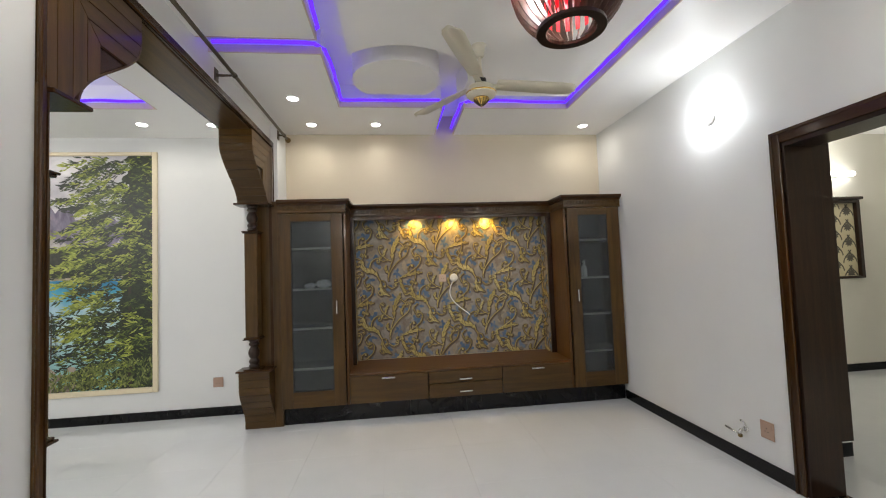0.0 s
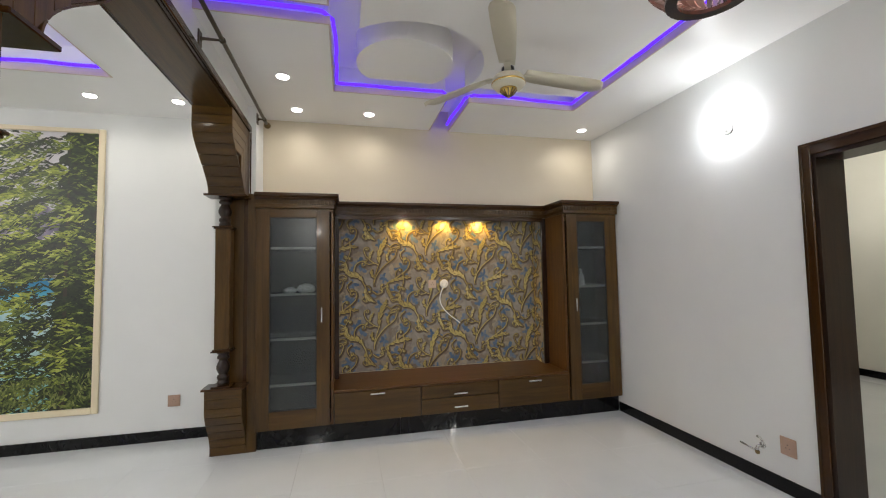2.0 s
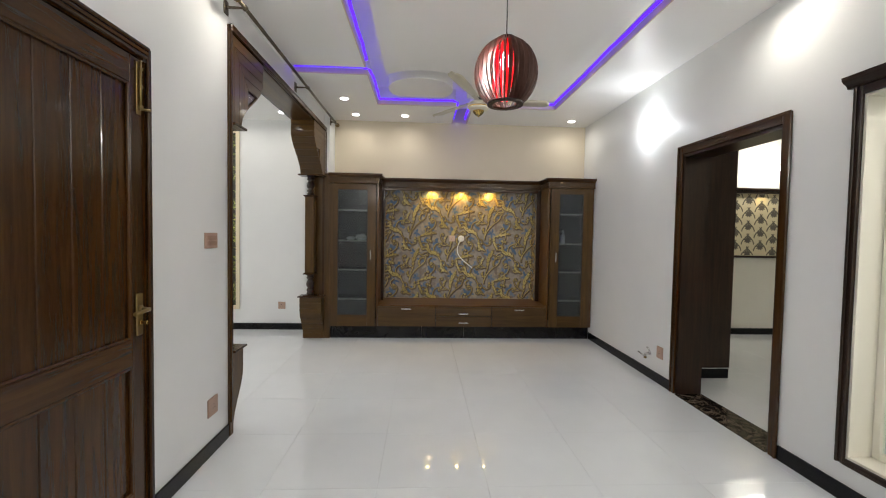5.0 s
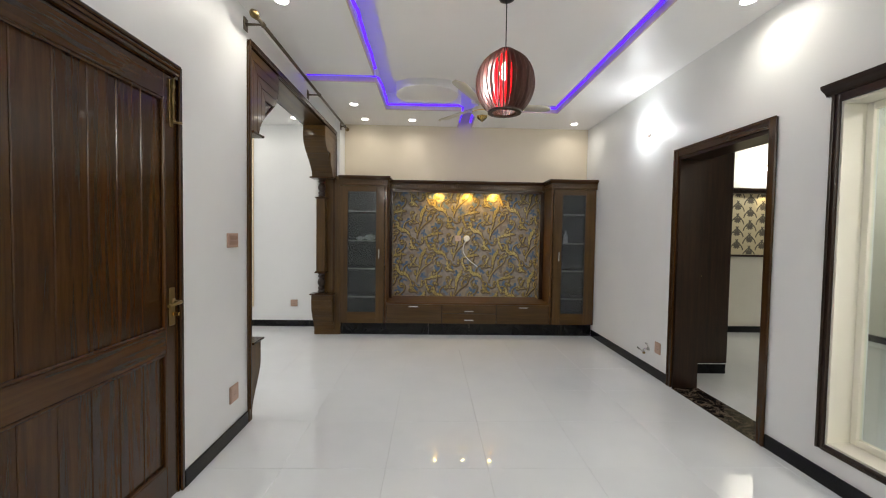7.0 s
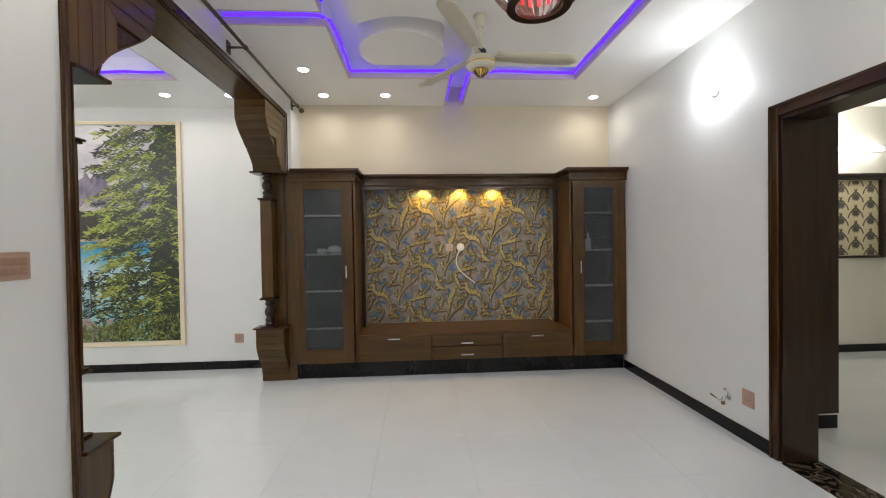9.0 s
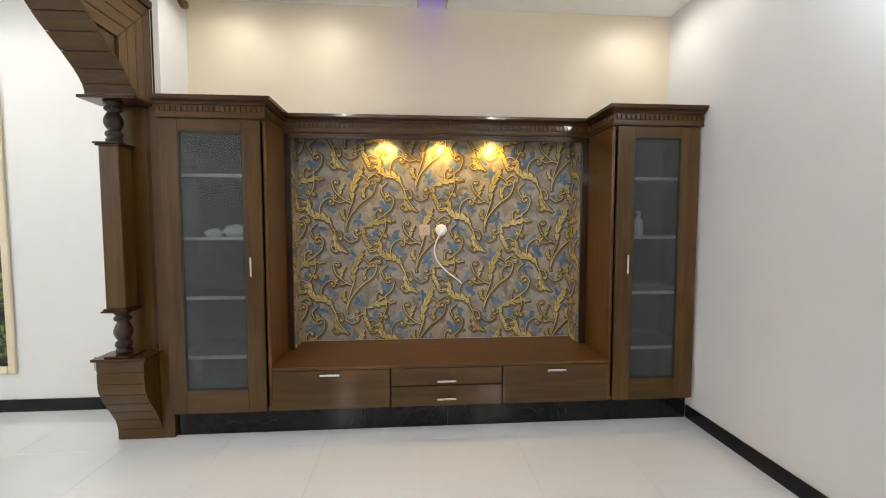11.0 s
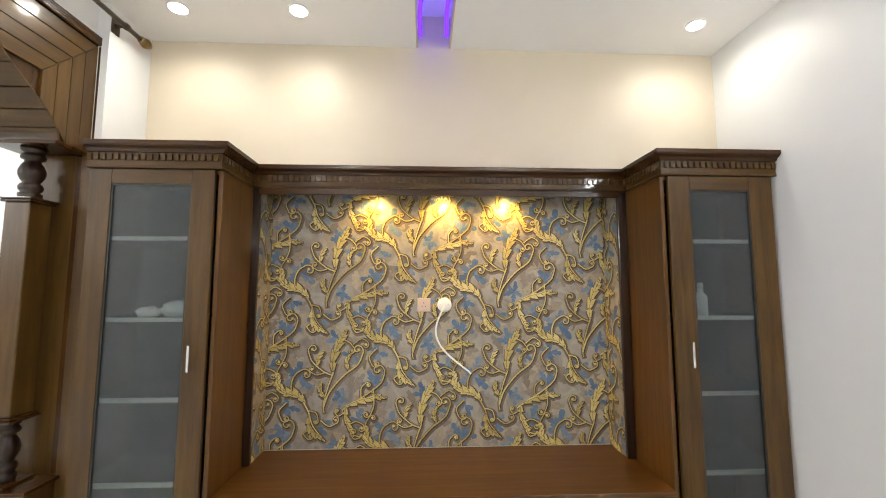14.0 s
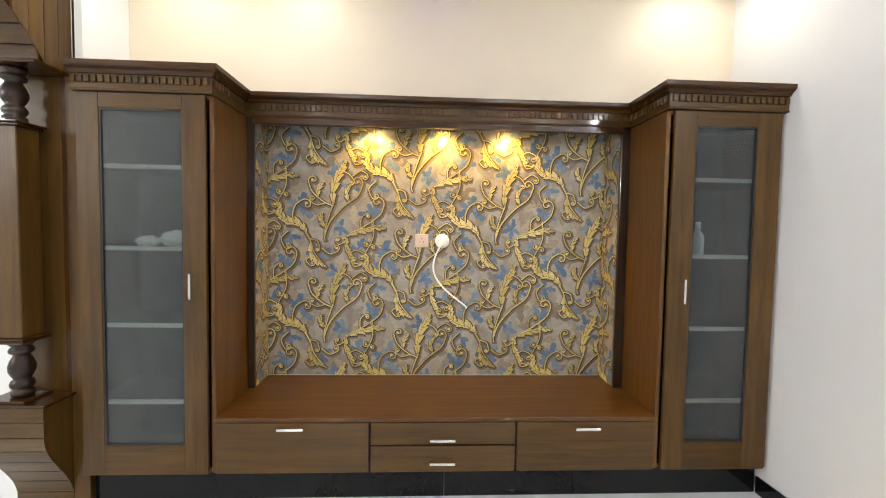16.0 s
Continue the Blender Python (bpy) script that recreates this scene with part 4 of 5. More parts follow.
# ---- panelled door in the west wall ----
def panel_door():
    """Built with x along the wall towards -y of the room, y out into the room, hung on the wall's face."""
    t = tagged(thing("door_1", (XL, 0.0, 0), "closed dark brown boarded wooden door with brass lever handle", "door", kind="structure"))
    y0, y1 = -0.365, 0.682
    for a, b in ((y1 + 0.002, 0.714), (-0.397, y0 - 0.002)):
        part("jamb", boxed(-0.10, -0.004, a, b, 0, 2.168), DZ, t)
    part("head", boxed(-0.10, -0.004, y0 - 0.001, y1 + 0.001, 2.172, 2.216), DY, t)
    for a, b in ((0.690, 0.714), (-0.397, -0.373)):
        part("architrave", boxed(0.0005, 0.014, a, b, 0, 2.232, 0.004), DZ, t)
    part("architrave", boxed(0.0005, 0.014, -0.3725, 0.6895, 2.176, 2.196, 0.005), DY, t)
    part("architrave_bead", boxed(0.0005, 0.020, -0.3725, 0.6895, 2.1965, 2.214, 0.005), DY, t)
    part("architrave_bead", boxed(0.0005, 0.026, -0.3725, 0.6895, 2.2145, 2.232, 0.005), DY, t)
    leaf = part("leaf", boxed(-0.055, -0.030, y0, y1, 0.006, 2.168), DZ, t, "dark varnished door leaf")
    st = 0.085
    part("stile", boxed(-0.0295, -0.006, y1 - st, y1, 0.006, 2.168, 0.003), DZ, leaf)
    part("stile", boxed(-0.0295, -0.006, y0, y0 + st, 0.006, 2.168, 0.003), DZ, leaf)
    for z0, z1 in ((0.006, 0.185), (0.77, 0.895), (2.045, 2.168)):
        part("rail", boxed(-0.0295, -0.006, y0 + st + 0.0005, y1 - st - 0.0005, z0, z1, 0.003), DY, leaf)
    a, b = y0 + st, y1 - st
    for z0, z1 in ((0.185, 0.77), (0.895, 2.045)):
        n = 6
        for i in range(n):
            p, q = a + (b - a) * i / n, a + (b - a) * (i + 1) / n
            part("plank", boxed(-0.0295, -0.020, p + 0.0015, q - 0.0015, z0 + 0.001, z1 - 0.001, 0.003), DZ, leaf)
        for p, q, r, s in ((a + 0.0005, a + 0.014, z0, z1), (b - 0.014, b - 0.0005, z0, z1), (a + 0.0145, b - 0.0145, z0 + 0.0005, z0 + 0.014), (a + 0.0145, b - 0.0145, z1 - 0.014, z1 - 0.0005)):
            part("panel_bead", boxed(-0.0195, -0.004, p, q, r, s, 0.004), DZ, leaf)
    lock = part("lock_plate", boxed(-0.0055, 0.002, y1 - 0.066, y1 - 0.022, 0.905, 1.100, 0.004), BRASS, leaf, "antique brass lock plate")
    part("lever", tube([(0.002, y1 - 0.044, 1.028), (0.042, y1 - 0.044, 1.028), (0.050, y1 - 0.056, 1.028), (0.050, y1 - 0.15, 1.022)], 0.0085, 12), BRASS, lock)
    part("rose", lathe([(0.017, 0.0025), (0.017, 0.008), (0.010, 0.014)], 18, at=(0, y1 - 0.044, 1.028), axis="x"), BRASS, lock)
    part("key_barrel", lathe([(0.011, 0.0025), (0.011, 0.010)], 14, at=(0, y1 - 0.044, 0.965), axis="x"), GOLD, lock)
    part("key_bow", boxed(0.0105, 0.034, y1 - 0.050, y1 - 0.038, 0.958, 0.972, 0.002), GOLD, lock)
    bolt = part("tower_bolt", boxed(-0.0055, -0.001, y1 - 0.048, y1 - 0.020, 1.915, 2.150, 0.002), BRASS, leaf, "antique brass tower bolt")
    part("bolt_bar", tube([(0.006, y1 - 0.034, 1.935), (0.006, y1 - 0.034, 2.160)], 0.006, 10), BRASS, bolt)
    for z in (1.95, 2.04, 2.12):
        part("keeper", boxed(-0.0005, 0.0135, y1 - 0.043, y1 - 0.025, z - 0.007, z + 0.007, 0.002), BRASS, bolt)
    part("bolt_knob", tube([(0.006, y1 - 0.034, 1.94), (0.030, y1 - 0.020, 1.94), (0.036, y1 - 0.012, 1.94)], 0.006, 10), BRASS, bolt)


panel_door()


# ---- doorway to the next room ----
def doorway():
    y0, y1, top = 1.19, 2.215, 2.14
    t = thing("door_2", (XR, 0, 0), "dark brown wooden frame of an open doorway", "door frame", kind="structure")
    part("jamb", boxed(-0.004, 0.224, y0 + 0.001, y0 + 0.032, 0.004, top - 0.001), KZ, t)
    part("jamb", boxed(-0.004, 0.224, y1 - 0.032, y1 - 0.001, 0.004, top - 0.001), KZ, t)
    part("head", boxed(-0.004, 0.224, y0 + 0.0325, y1 - 0.0325, top - 0.035, top - 0.001), KY, t)
    for a, b in ((y0 - 0.047, y0 + 0.012), (y1 - 0.012, y1 + 0.047)):
        part("architrave", boxed(-0.020, -0.0045, a, b, 0, 2.199, 0.004), DZ, t)
    part("architrave", boxed(-0.020, -0.0045, y0 + 0.0125, y1 - 0.0125, top - 0.012, 2.199, 0.004), DY, t)
    part("architrave_bead", boxed(-0.026, -0.0205, y0 - 0.049, y0 - 0.031, 0, 2.203, 0.002), DZ, t)
    part("architrave_bead", boxed(-0.026, -0.0205, y1 + 0.031, y1 + 0.049, 0, 2.203, 0.002), DZ, t)
    part("architrave_bead", boxed(-0.026, -0.0205, y0 - 0.0305, y1 + 0.0305, 2.183, 2.203, 0.002), DY, t)
    for a, b in ((y0 - 0.047, y0 + 0.012), (y1 - 0.012, y1 + 0.047)):
        part("architrave", boxed(0.2245, 0.240, a, b, 0, 2.199, 0.004), DZ, t)
    structure("threshold", boxed(XR - 0.018, XR + 0.23, y0 + 0.033, y1 - 0.033, -0.002, 0.006), MARBLE, "black veined marble door threshold", "threshold")


doorway()


def wardrobe():
    t = thing("wardrobe", (XR + 0.225, 2.60, 0), "dark brown wooden wardrobe with a black plinth near the doorway", "wardrobe")
    w, d, h = 0.575, 1.2, 2.42
    part("body", boxed(0, w, 0.004, d, 0.105, h, 0.002), KZ, t)
    part("side_panel", boxed(0.003, w - 0.003, -0.016, 0.0035, 0.11, h - 0.004, 0.002), KZ, t)
    part("plinth", boxed(0.002, w - 0.004, -0.006, d, 0, 0.10), GRANITE, t, "black granite plinth")
    # Thin white line between the plinth and the body.
    part("white_strip", boxed(0.002, w - 0.004, -0.010, 0.0, 0.1005, 0.1045), WHITE, t)
    hd = part("handle", boxed(0.245, 0.262, -0.022, -0.0165, 0.955, 1.04, 0.002), BRASS, t, "small brass key plate")
    part("knob", lathe([(0.006, -0.0225), (0.010, -0.034), (0.006, -0.04)], 12, at=(0.254, 0, 1.01), axis="y"), BRASS, hd)


wardrobe()


# ---- window between the rooms ----
CLEAR = material("clear_glass", (0.9, 0.97, 0.95), 0.0, 0.0, Transmission_Weight=1.0, IOR=1.45)


def window():
    y0, y1, z0, z1 = -0.65, 0.735, 0.235, 2.16
    t = thing("window_1", (XR, 0, 0), "fixed glass window with cream reveals and dark carved frame", "window", kind="structure")
    lining = part("lining", boxed(-0.002, 0.16, y1 - 0.012, y1 - 0.0005, z0 + 0.0005, z1 - 0.0005), REVEAL, t, "cream painted reveal")
    part("lining_sill", boxed(-0.002, 0.16, y0 + 0.0005, y1 - 0.0125, z0 + 0.0005, z0 + 0.012), REVEAL, lining)
    part("lining_head", boxed(-0.002, 0.16, y0 + 0.0005, y1 - 0.0125, z1 - 0.012, z1 - 0.0005), REVEAL, lining)
    part("lining_side", boxed(-0.002, 0.16, y0 + 0.0005, y0 + 0.012, z0 + 0.0125, z1 - 0.0125), REVEAL, lining)
    fr = bmesh.new()
    for a, b, c, d in ((y1 - 0.052, y1 - 0.013, z0 + 0.013, z1 - 0.013), (y0 + 0.013, y0 + 0.052, z0 + 0.013, z1 - 0.013),
                       (y0 + 0.0525, y1 - 0.0525, z0 + 0.013, z0 + 0.052), (y0 + 0.0525, y1 - 0.0525, z1 - 0.052, z1 - 0.013)):
        box(fr, 0.125, 0.158, a, b, c, d, 0.003)
    part("sash", fr, REVEAL, t, "cream painted inner sash")
    pane = part("pane", boxed(0.139, 0.144, y0 + 0.048, y1 - 0.048, z0 + 0.048, z1 - 0.048), CLEAR, t, "clear glass")
    pane.visible_shadow = False
    for a, b in ((y1 + 0.001, y1 + 0.042), (y0 - 0.042, y0 - 0.001)):
        part("side_board", boxed(-0.018, -0.0005, a, b, z0 - 0.032, 2.205, 0.003), KZ, t, "dark carved frame board")
        part("side_bead", boxed(-0.026, -0.0185, a + 0.024, b, z0 - 0.032, 2.205, 0.003), KZ, t)
        part("side_bead", boxed(-0.023, -0.0185, a, a + 0.010, z0 - 0.032, 2.205, 0.002), KZ, t)
    part("bottom_board", boxed(-0.018, -0.0005, y0 - 0.0005, y1 + 0.0005, z0 - 0.032, z0 - 0.001, 0.003), KY, t)
    part("bottom_bead", boxed(-0.026, -0.0185, y0 - 0.0005, y1 + 0.0005, z0 - 0.032, z0 - 0.016, 0.003), KY, t)
    part("top_board", boxed(-0.018, -0.0005, y0 - 0.0005, y1 + 0.0005, z1 + 0.001, 2.205, 0.003), KY, t)
    crown = [(-0.001, 2.206), (-0.022, 2.206), (-0.026, 2.216), (-0.034, 2.226), (-0.050, 2.238), (-0.058, 2.248), (-0.060, 2.264), (-0.001, 2.264)]
    part("crown", prism(crown, "y", y0 - 0.075, y1 + 0.075), KY, t, "dark moulded crown")


window()


# ---- the next room, seen through the doorway ----
def damask_panel():
    x0, x1, z0, z1 = 3.85, 5.68, 1.13, 2.10
    t = thing("framed_panel", (x0, NEXT_Y - 0.001, 0), "dark framed wall panel with cream and grey damask paper", "wall panel")
    w = x1 - x0
    part("paper", boxed(0.05, w - 0.05, -0.006, 0, z0 + 0.03, z1 - 0.04), material("cream_paper", (0.62, 0.55, 0.36), 0.5), t)
    grey = material("grey_damask_print", (0.10, 0.085, 0.065), 0.5)
    bm = bmesh.new()
    for i in range(9):
        for j in range(6):
            u, v = 0.16 + i * 0.19, z0 + 0.06 + j * 0.19 + (0.095 if i % 2 else 0)
            for k in range(9):
                petal(bm, u, v, 90 + (k - 4) * 38, 0.075 - 0.006 * abs(k - 4), 0.024, -0.0068 - 0.00005 * k)
            for s in (-1, 1):
                line = curl(u + s * 0.095, v - 0.06, 90, 0.20, s * 9, s * -12, 12)
                flat_strip(bm, line, [0.017] * 13, -0.0066)
    bm = clipped(bm, 0.055, w - 0.055, z0 + 0.035, z1 - 0.045)
    part("damask_print", bm, grey, t)["kind"] = "stuff"
    fr = ((0, 0.05, z0, z1), (w - 0.05, w, z0, z1), (0.0505, w - 0.0505, z0, z0 + 0.03), (0.0505, w - 0.0505, z1 - 0.04, z1))
    for a, b, c, d in fr:
        part("frame", boxed(a, b, -0.05, 0, c, d, 0.004), KX, t)
    part("crown", boxed(-0.03, w + 0.03, -0.075, 0, z1 + 0.0005, z1 + 0.035, 0.008), KX, t)


damask_panel()
spot("panel_beam", 4.95, NEXT_Y - 0.06, 2.07, 3.0, (1.0, 0.68, 0.18), 110, 0.6, 0, 0.02)


def tube_lamp():
    t = thing("tube_lamp", (5.28, NEXT_Y - 0.001, 2.42), "glowing white wall lamp above a framed panel", "wall lamp")
    part("base", boxed(-0.36, 0.36, -0.03, 0, -0.025, 0.025, 0.004), WHITE, t)
    part("diffuser", lathe([(0.02, -0.34), (0.028, -0.33), (0.028, 0.33), (0.02, 0.34)], 16, at=(0, -0.058, 0), axis="x"), TUBE, t, "glowing white tube")


tube_lamp()


# ---- mural in the west room ----
def flat_poly(bm, pts, y):
    bm.faces.new([bm.verts.new((x, y, z)) for x, z in pts])


def blotch(name, c0, c1, scale, rough=0.45, stretch=(1, 1, 1), detail=6):
    m = material(name, c0, rough)
    b = m.node_tree.nodes["Principled BSDF"]
    mp = coords(m, stretch)
    n = node(m, "ShaderNodeTexNoise", Scale=scale, Detail=detail, Roughness=0.62, Distortion=0.5)
    link(m, mp, "Vector", n, "Vector")
    r = ramp(m, [(0.34, c0), (0.66, c1)])
    link(m, n, "Fac", r, "Fac"), link(m, r, "Color", b, "Base Color")
    return m


def mural():
    x0, x1, z0, z1 = -4.42, -2.568, 0.345, 2.745
    t = thing("mural", (x0, 4.5585, z0), "framed landscape mural of a blue lake, mountains and conifers", "mural")
    w, h = x1 - x0, z1 - z0
    rnd = random.Random(11)
    ridge = lambda x, s, a, f: a * (noise.fractal(Vector((x * f, s, 0)), 0.6, 2.0, 5))
    part("sky", boxed(0, w, -0.004, 0, 0, h), blotch("mural_sky", (0.44, 0.42, 0.47), (0.78, 0.75, 0.76), 2.4, stretch=(1, 1, 1.6)), t)
    xs = [w * i / 70 for i in range(71)]

    def band(top, low, y, name, mat):
        bm = bmesh.new()
        a = [bm.verts.new((x, y, max(0, min(h, top(x))))) for x in xs]
        b = [bm.verts.new((x, y, low)) for x in xs]
        for i in range(70):
            bm.faces.new((b[i], b[i + 1], a[i + 1], a[i]))
        part(name, bm, mat, t)

    def peaks(x):
        base = 1.72 + ridge(x, 3.0, 0.16, 3.2)
        for px, ph, pw in ((w - 1.33, 0.22, 0.16), (w - 0.93, 0.12, 0.22), (w - 1.7, 0.18, 0.2)):
            base += ph * max(0, 1 - abs(x - px) / pw)
        return base
    band(peaks, 1.30, -0.0050, "mountain_range", blotch("mural_mountain", (0.085, 0.065, 0.13), (0.30, 0.26, 0.33), 7, stretch=(1.6, 1, 0.7)))
    band(lambda x: 1.50 + ridge(x, 8.0, 0.10, 5.0), 1.25, -0.0056, "snowfield", blotch("mural_scree", (0.36, 0.31, 0.31), (0.62, 0.57, 0.56), 12))
    band(lambda x: 1.43 + 0.05 * (x / w) + ridge(x, 5.0, 0.03, 12), 1.0, -0.0062, "far_forest", blotch("mural_forest", (0.012, 0.014, 0.008), (0.04, 0.042, 0.022), 14, stretch=(2, 1, 1)))
    lake = material("mural_lake", (0.03, 0.30, 0.50), 0.4)
    b = lake.node_tree.nodes["Principled BSDF"]
    mp = coords(lake, (1, 1, 1))
    sx = node(lake, "ShaderNodeSeparateXYZ")
    n = node(lake, "ShaderNodeTexNoise", Scale=3.5, Detail=4)
    add = node(lake, "ShaderNodeMath")
    add.operation = "MULTIPLY_ADD"
    add.inputs[1].default_value = 0.55
    link(lake, mp, "Vector", sx, "Vector"), link(lake, mp, "Vector", n, "Vector"), link(lake, n, "Fac", add, 0), link(lake, sx, "Z", add, 2)
    r = ramp(lake, [(0.0, (0.22, 0.50, 0.52)), (0.62, (0.55, 0.70, 0.74)), (0.86, (0.06, 0.36, 0.55)), (1.0, (0.02, 0.20, 0.40))])
    mr = node(lake, "ShaderNodeMapRange", From_Min=0.4, From_Max=1.4)
    link(lake, add, "Value", mr, "Value"), link(lake, mr, "Result", r, "Fac"), link(lake, r, "Color", b, "Base Color")
    band(lambda x: 1.125, 0.0, -0.0068, "lake", lake)
    band(lambda x: 1.145 + ridge(x, 2.0, 0.006, 30), 1.118, -0.0072, "shore", blotch("mural_shore", (0.25, 0.20, 0.13), (0.55, 0.50, 0.40), 20))
    bark = material("mural_trunk", (0.035, 0.024, 0.016), 0.5)
    mid_green = print_ink("mural_mid_needles", [(0.03, 0.045, 0.008), (0.085, 0.12, 0.02), (0.19, 0.23, 0.04)], 0.45, 0.0, 30)
    needles = print_ink("mural_needles", [(0.14, 0.17, 0.02), (0.30, 0.35, 0.05), (0.52, 0.54, 0.13)], 0.45, 0.0, 30)
    dark = print_ink("mural_dark_needles", [(0.005, 0.008, 0.006), (0.014, 0.022, 0.010), (0.03, 0.045, 0.016)], 0.45, 0.0, 30)
    far_green = print_ink("mural_far_needles", [(0.008, 0.018, 0.015), (0.02, 0.04, 0.03), (0.045, 0.075, 0.045)], 0.45, 0.0, 30)

    def sprig(bm, x, z, heading, length, width, y):
        line = curl(x, z, heading, length, rnd.uniform(-6, 6), rnd.uniform(-6, 6), 4)
        flat_strip(bm, line, [width * 0.5, width, width * 0.8, width * 0.5, 0.001], y)

    def conifer(name, cx, foot, top, half, count, bright, middle, shade, ybase, size, slim=0.16):
        """Drooping boughs, each a run of sprigs; wider towards the foot."""
        lo, hi, mid = bmesh.new(), bmesh.new(), bmesh.new()
        for i in range(count):
            f = rnd.random() ** 0.85
            z = top + (foot - top) * f
            side = rnd.choice((-1, 1))
            span = half * (slim + (1 - slim) * f ** 0.75) * rnd.uniform(0.32, 1.0) ** 0.8 * rnd.choice((0.75, 0.95, 1.12))
            n = max(4, int(span / (size * 0.30)))
            lift = rnd.uniform(-0.25, 0.12)
            bough = rnd.random()
            g0 = rnd.uniform(0.0, 0.7)
            for j in range(n):
                g = g0 + (1 - g0) * (j + rnd.random()) / n
                x = cx + side * span * g
                zz = z - span * 0.25 * g + span * lift * g * g + rnd.gauss(0, size * 0.22)
                if 0.004 < x < w - 0.004 and 0.004 < zz < h - 0.01:
                    tone = 0.75 * bough + 0.25 * rnd.random() - 0.22 * (g - 0.5)
                    bm = hi if tone < 0.24 else (mid if tone < 0.46 else lo)
                    y = ybase - 0.0002 - 0.0020 * i / count - 0.0004 * (1 - tone)
                    sprig(bm, x, zz, (0 if side > 0 else 180) + rnd.uniform(-50, 30) * side, size * rnd.uniform(0.5, 1.2), size * rnd.uniform(0.14, 0.30), y)
        flat = bmesh.new()
        flat_poly(flat, [(cx - 0.02 * half - 0.006, foot), (cx + 0.02 * half + 0.006, foot), (cx + 0.003, top), (cx - 0.003, top)], ybase)
        k = part(name, clipped(flat, 0, w, 0, h), bark, t)
        for nm, bm, mat in (("dark_foliage", lo, shade), ("mid_foliage", mid, middle), ("light_foliage", hi, bright)):
            part(nm, clipped(bm, 0.002, w - 0.002, 0.002, h - 0.002), mat, k)["kind"] = "stuff"

    shadow = bmesh.new()
    edge = [(w - 0.34 + 0.10 * (z / h) + 0.11 * noise.noise(Vector((z * 9, 1, 0))) + 0.05 * noise.noise(Vector((z * 27, 4, 0))), z) for z in [h * i / 90 for i in range(91)]]
    for (xa, za), (xb, zb) in zip(edge, edge[1:]):
        shadow.faces.new([shadow.verts.new(p) for p in ((xa, -0.0074, za), (w, -0.0074, za), (w, -0.0074, zb), (xb, -0.0074, zb))])
    part("tree_shadow", shadow, blotch("mural_tree_shade", (0.006, 0.010, 0.005), (0.028, 0.042, 0.012), 24), t)
    conifer("large_conifer", w - 0.22, -0.05, h + 0.12, 0.78, 470, needles, mid_green, dark, -0.0076, 0.070, 0.80)
    conifer("edge_conifer", w - 0.012, -0.05, h + 0.05, 0.44, 240, needles, mid_green, dark, -0.0079, 0.066, 0.85)
    conifer("left_conifer", w - 1.46, 0.10, 1.30, 0.32, 220, far_green, far_green, far_green, -0.0104, 0.04)
    conifer("slim_conifer", w - 1.06, 0.30, 0.80, 0.07, 110, far_green, far_green, far_green, -0.0104, 0.022)
    conifer("slim_conifer", w - 0.95, 0.34, 0.80, 0.06, 90, far_green, far_green, far_green, -0.0104, 0.022)
    rocks = bmesh.new()
    for i in range(70):
        x, z = rnd.uniform(0, w - 0.75), rnd.uniform(0.0, 0.24)
        if z > 0.27 - 0.12 * abs(x - (w - 0.95)) - 0.02:
            continue
        r0 = rnd.uniform(0.03, 0.09)
        ring = [(x + r0 * rnd.uniform(0.7, 1.2) * math.cos(a), z + r0 * 0.7 * rnd.uniform(0.7, 1.2) * math.sin(a)) for a in [2 * math.pi * q / 7 for q in range(7)]]
        flat_poly(rocks, ring, -0.0128 - 0.00002 * i)
    part("scree", clipped(rocks, 0.002, w - 0.002, 0.002, h), print_ink("mural_rock", [(0.07, 0.055, 0.05), (0.24, 0.18, 0.16), (0.42, 0.34, 0.31)], 0.5, 0.0, 18), t)["kind"] = "stuff"
    shrub = bmesh.new()
    for i in range(700):
        x = rnd.uniform(w - 1.35, w)
        sprig(shrub, x, rnd.uniform(0, 0.30) * (0.35 + 0.65 * (x - w + 1.35) / 1.35), rnd.uniform(30, 150), rnd.uniform(0.03, 0.07), rnd.uniform(0.008, 0.02), -0.0146 - 0.0005 * rnd.random())
    part("shrub", clipped(shrub, 0.002, w - 0.002, 0.002, h), print_ink("mural_shrub", [(0.02, 0.03, 0.012), (0.10, 0.13, 0.03), (0.30, 0.32, 0.10)], 0.5, 0.0, 25), t)["kind"] = "stuff"
    cream = material("cream_frame_paint", (0.74, 0.64, 0.46), 0.45)
    for a, b, c, d in ((-0.052, -0.001, -0.056, h + 0.04), (w + 0.001, w + 0.052, -0.056, h + 0.04), (-0.0005, w + 0.0005, -0.056, -0.001), (-0.0005, w + 0.0005, h + 0.001, h + 0.04)):
        part("frame", boxed(a, b, -0.022, 0.0, c, d, 0.005), cream, t, "cream painted frame moulding")


mural()

# ---- ceiling fans ----


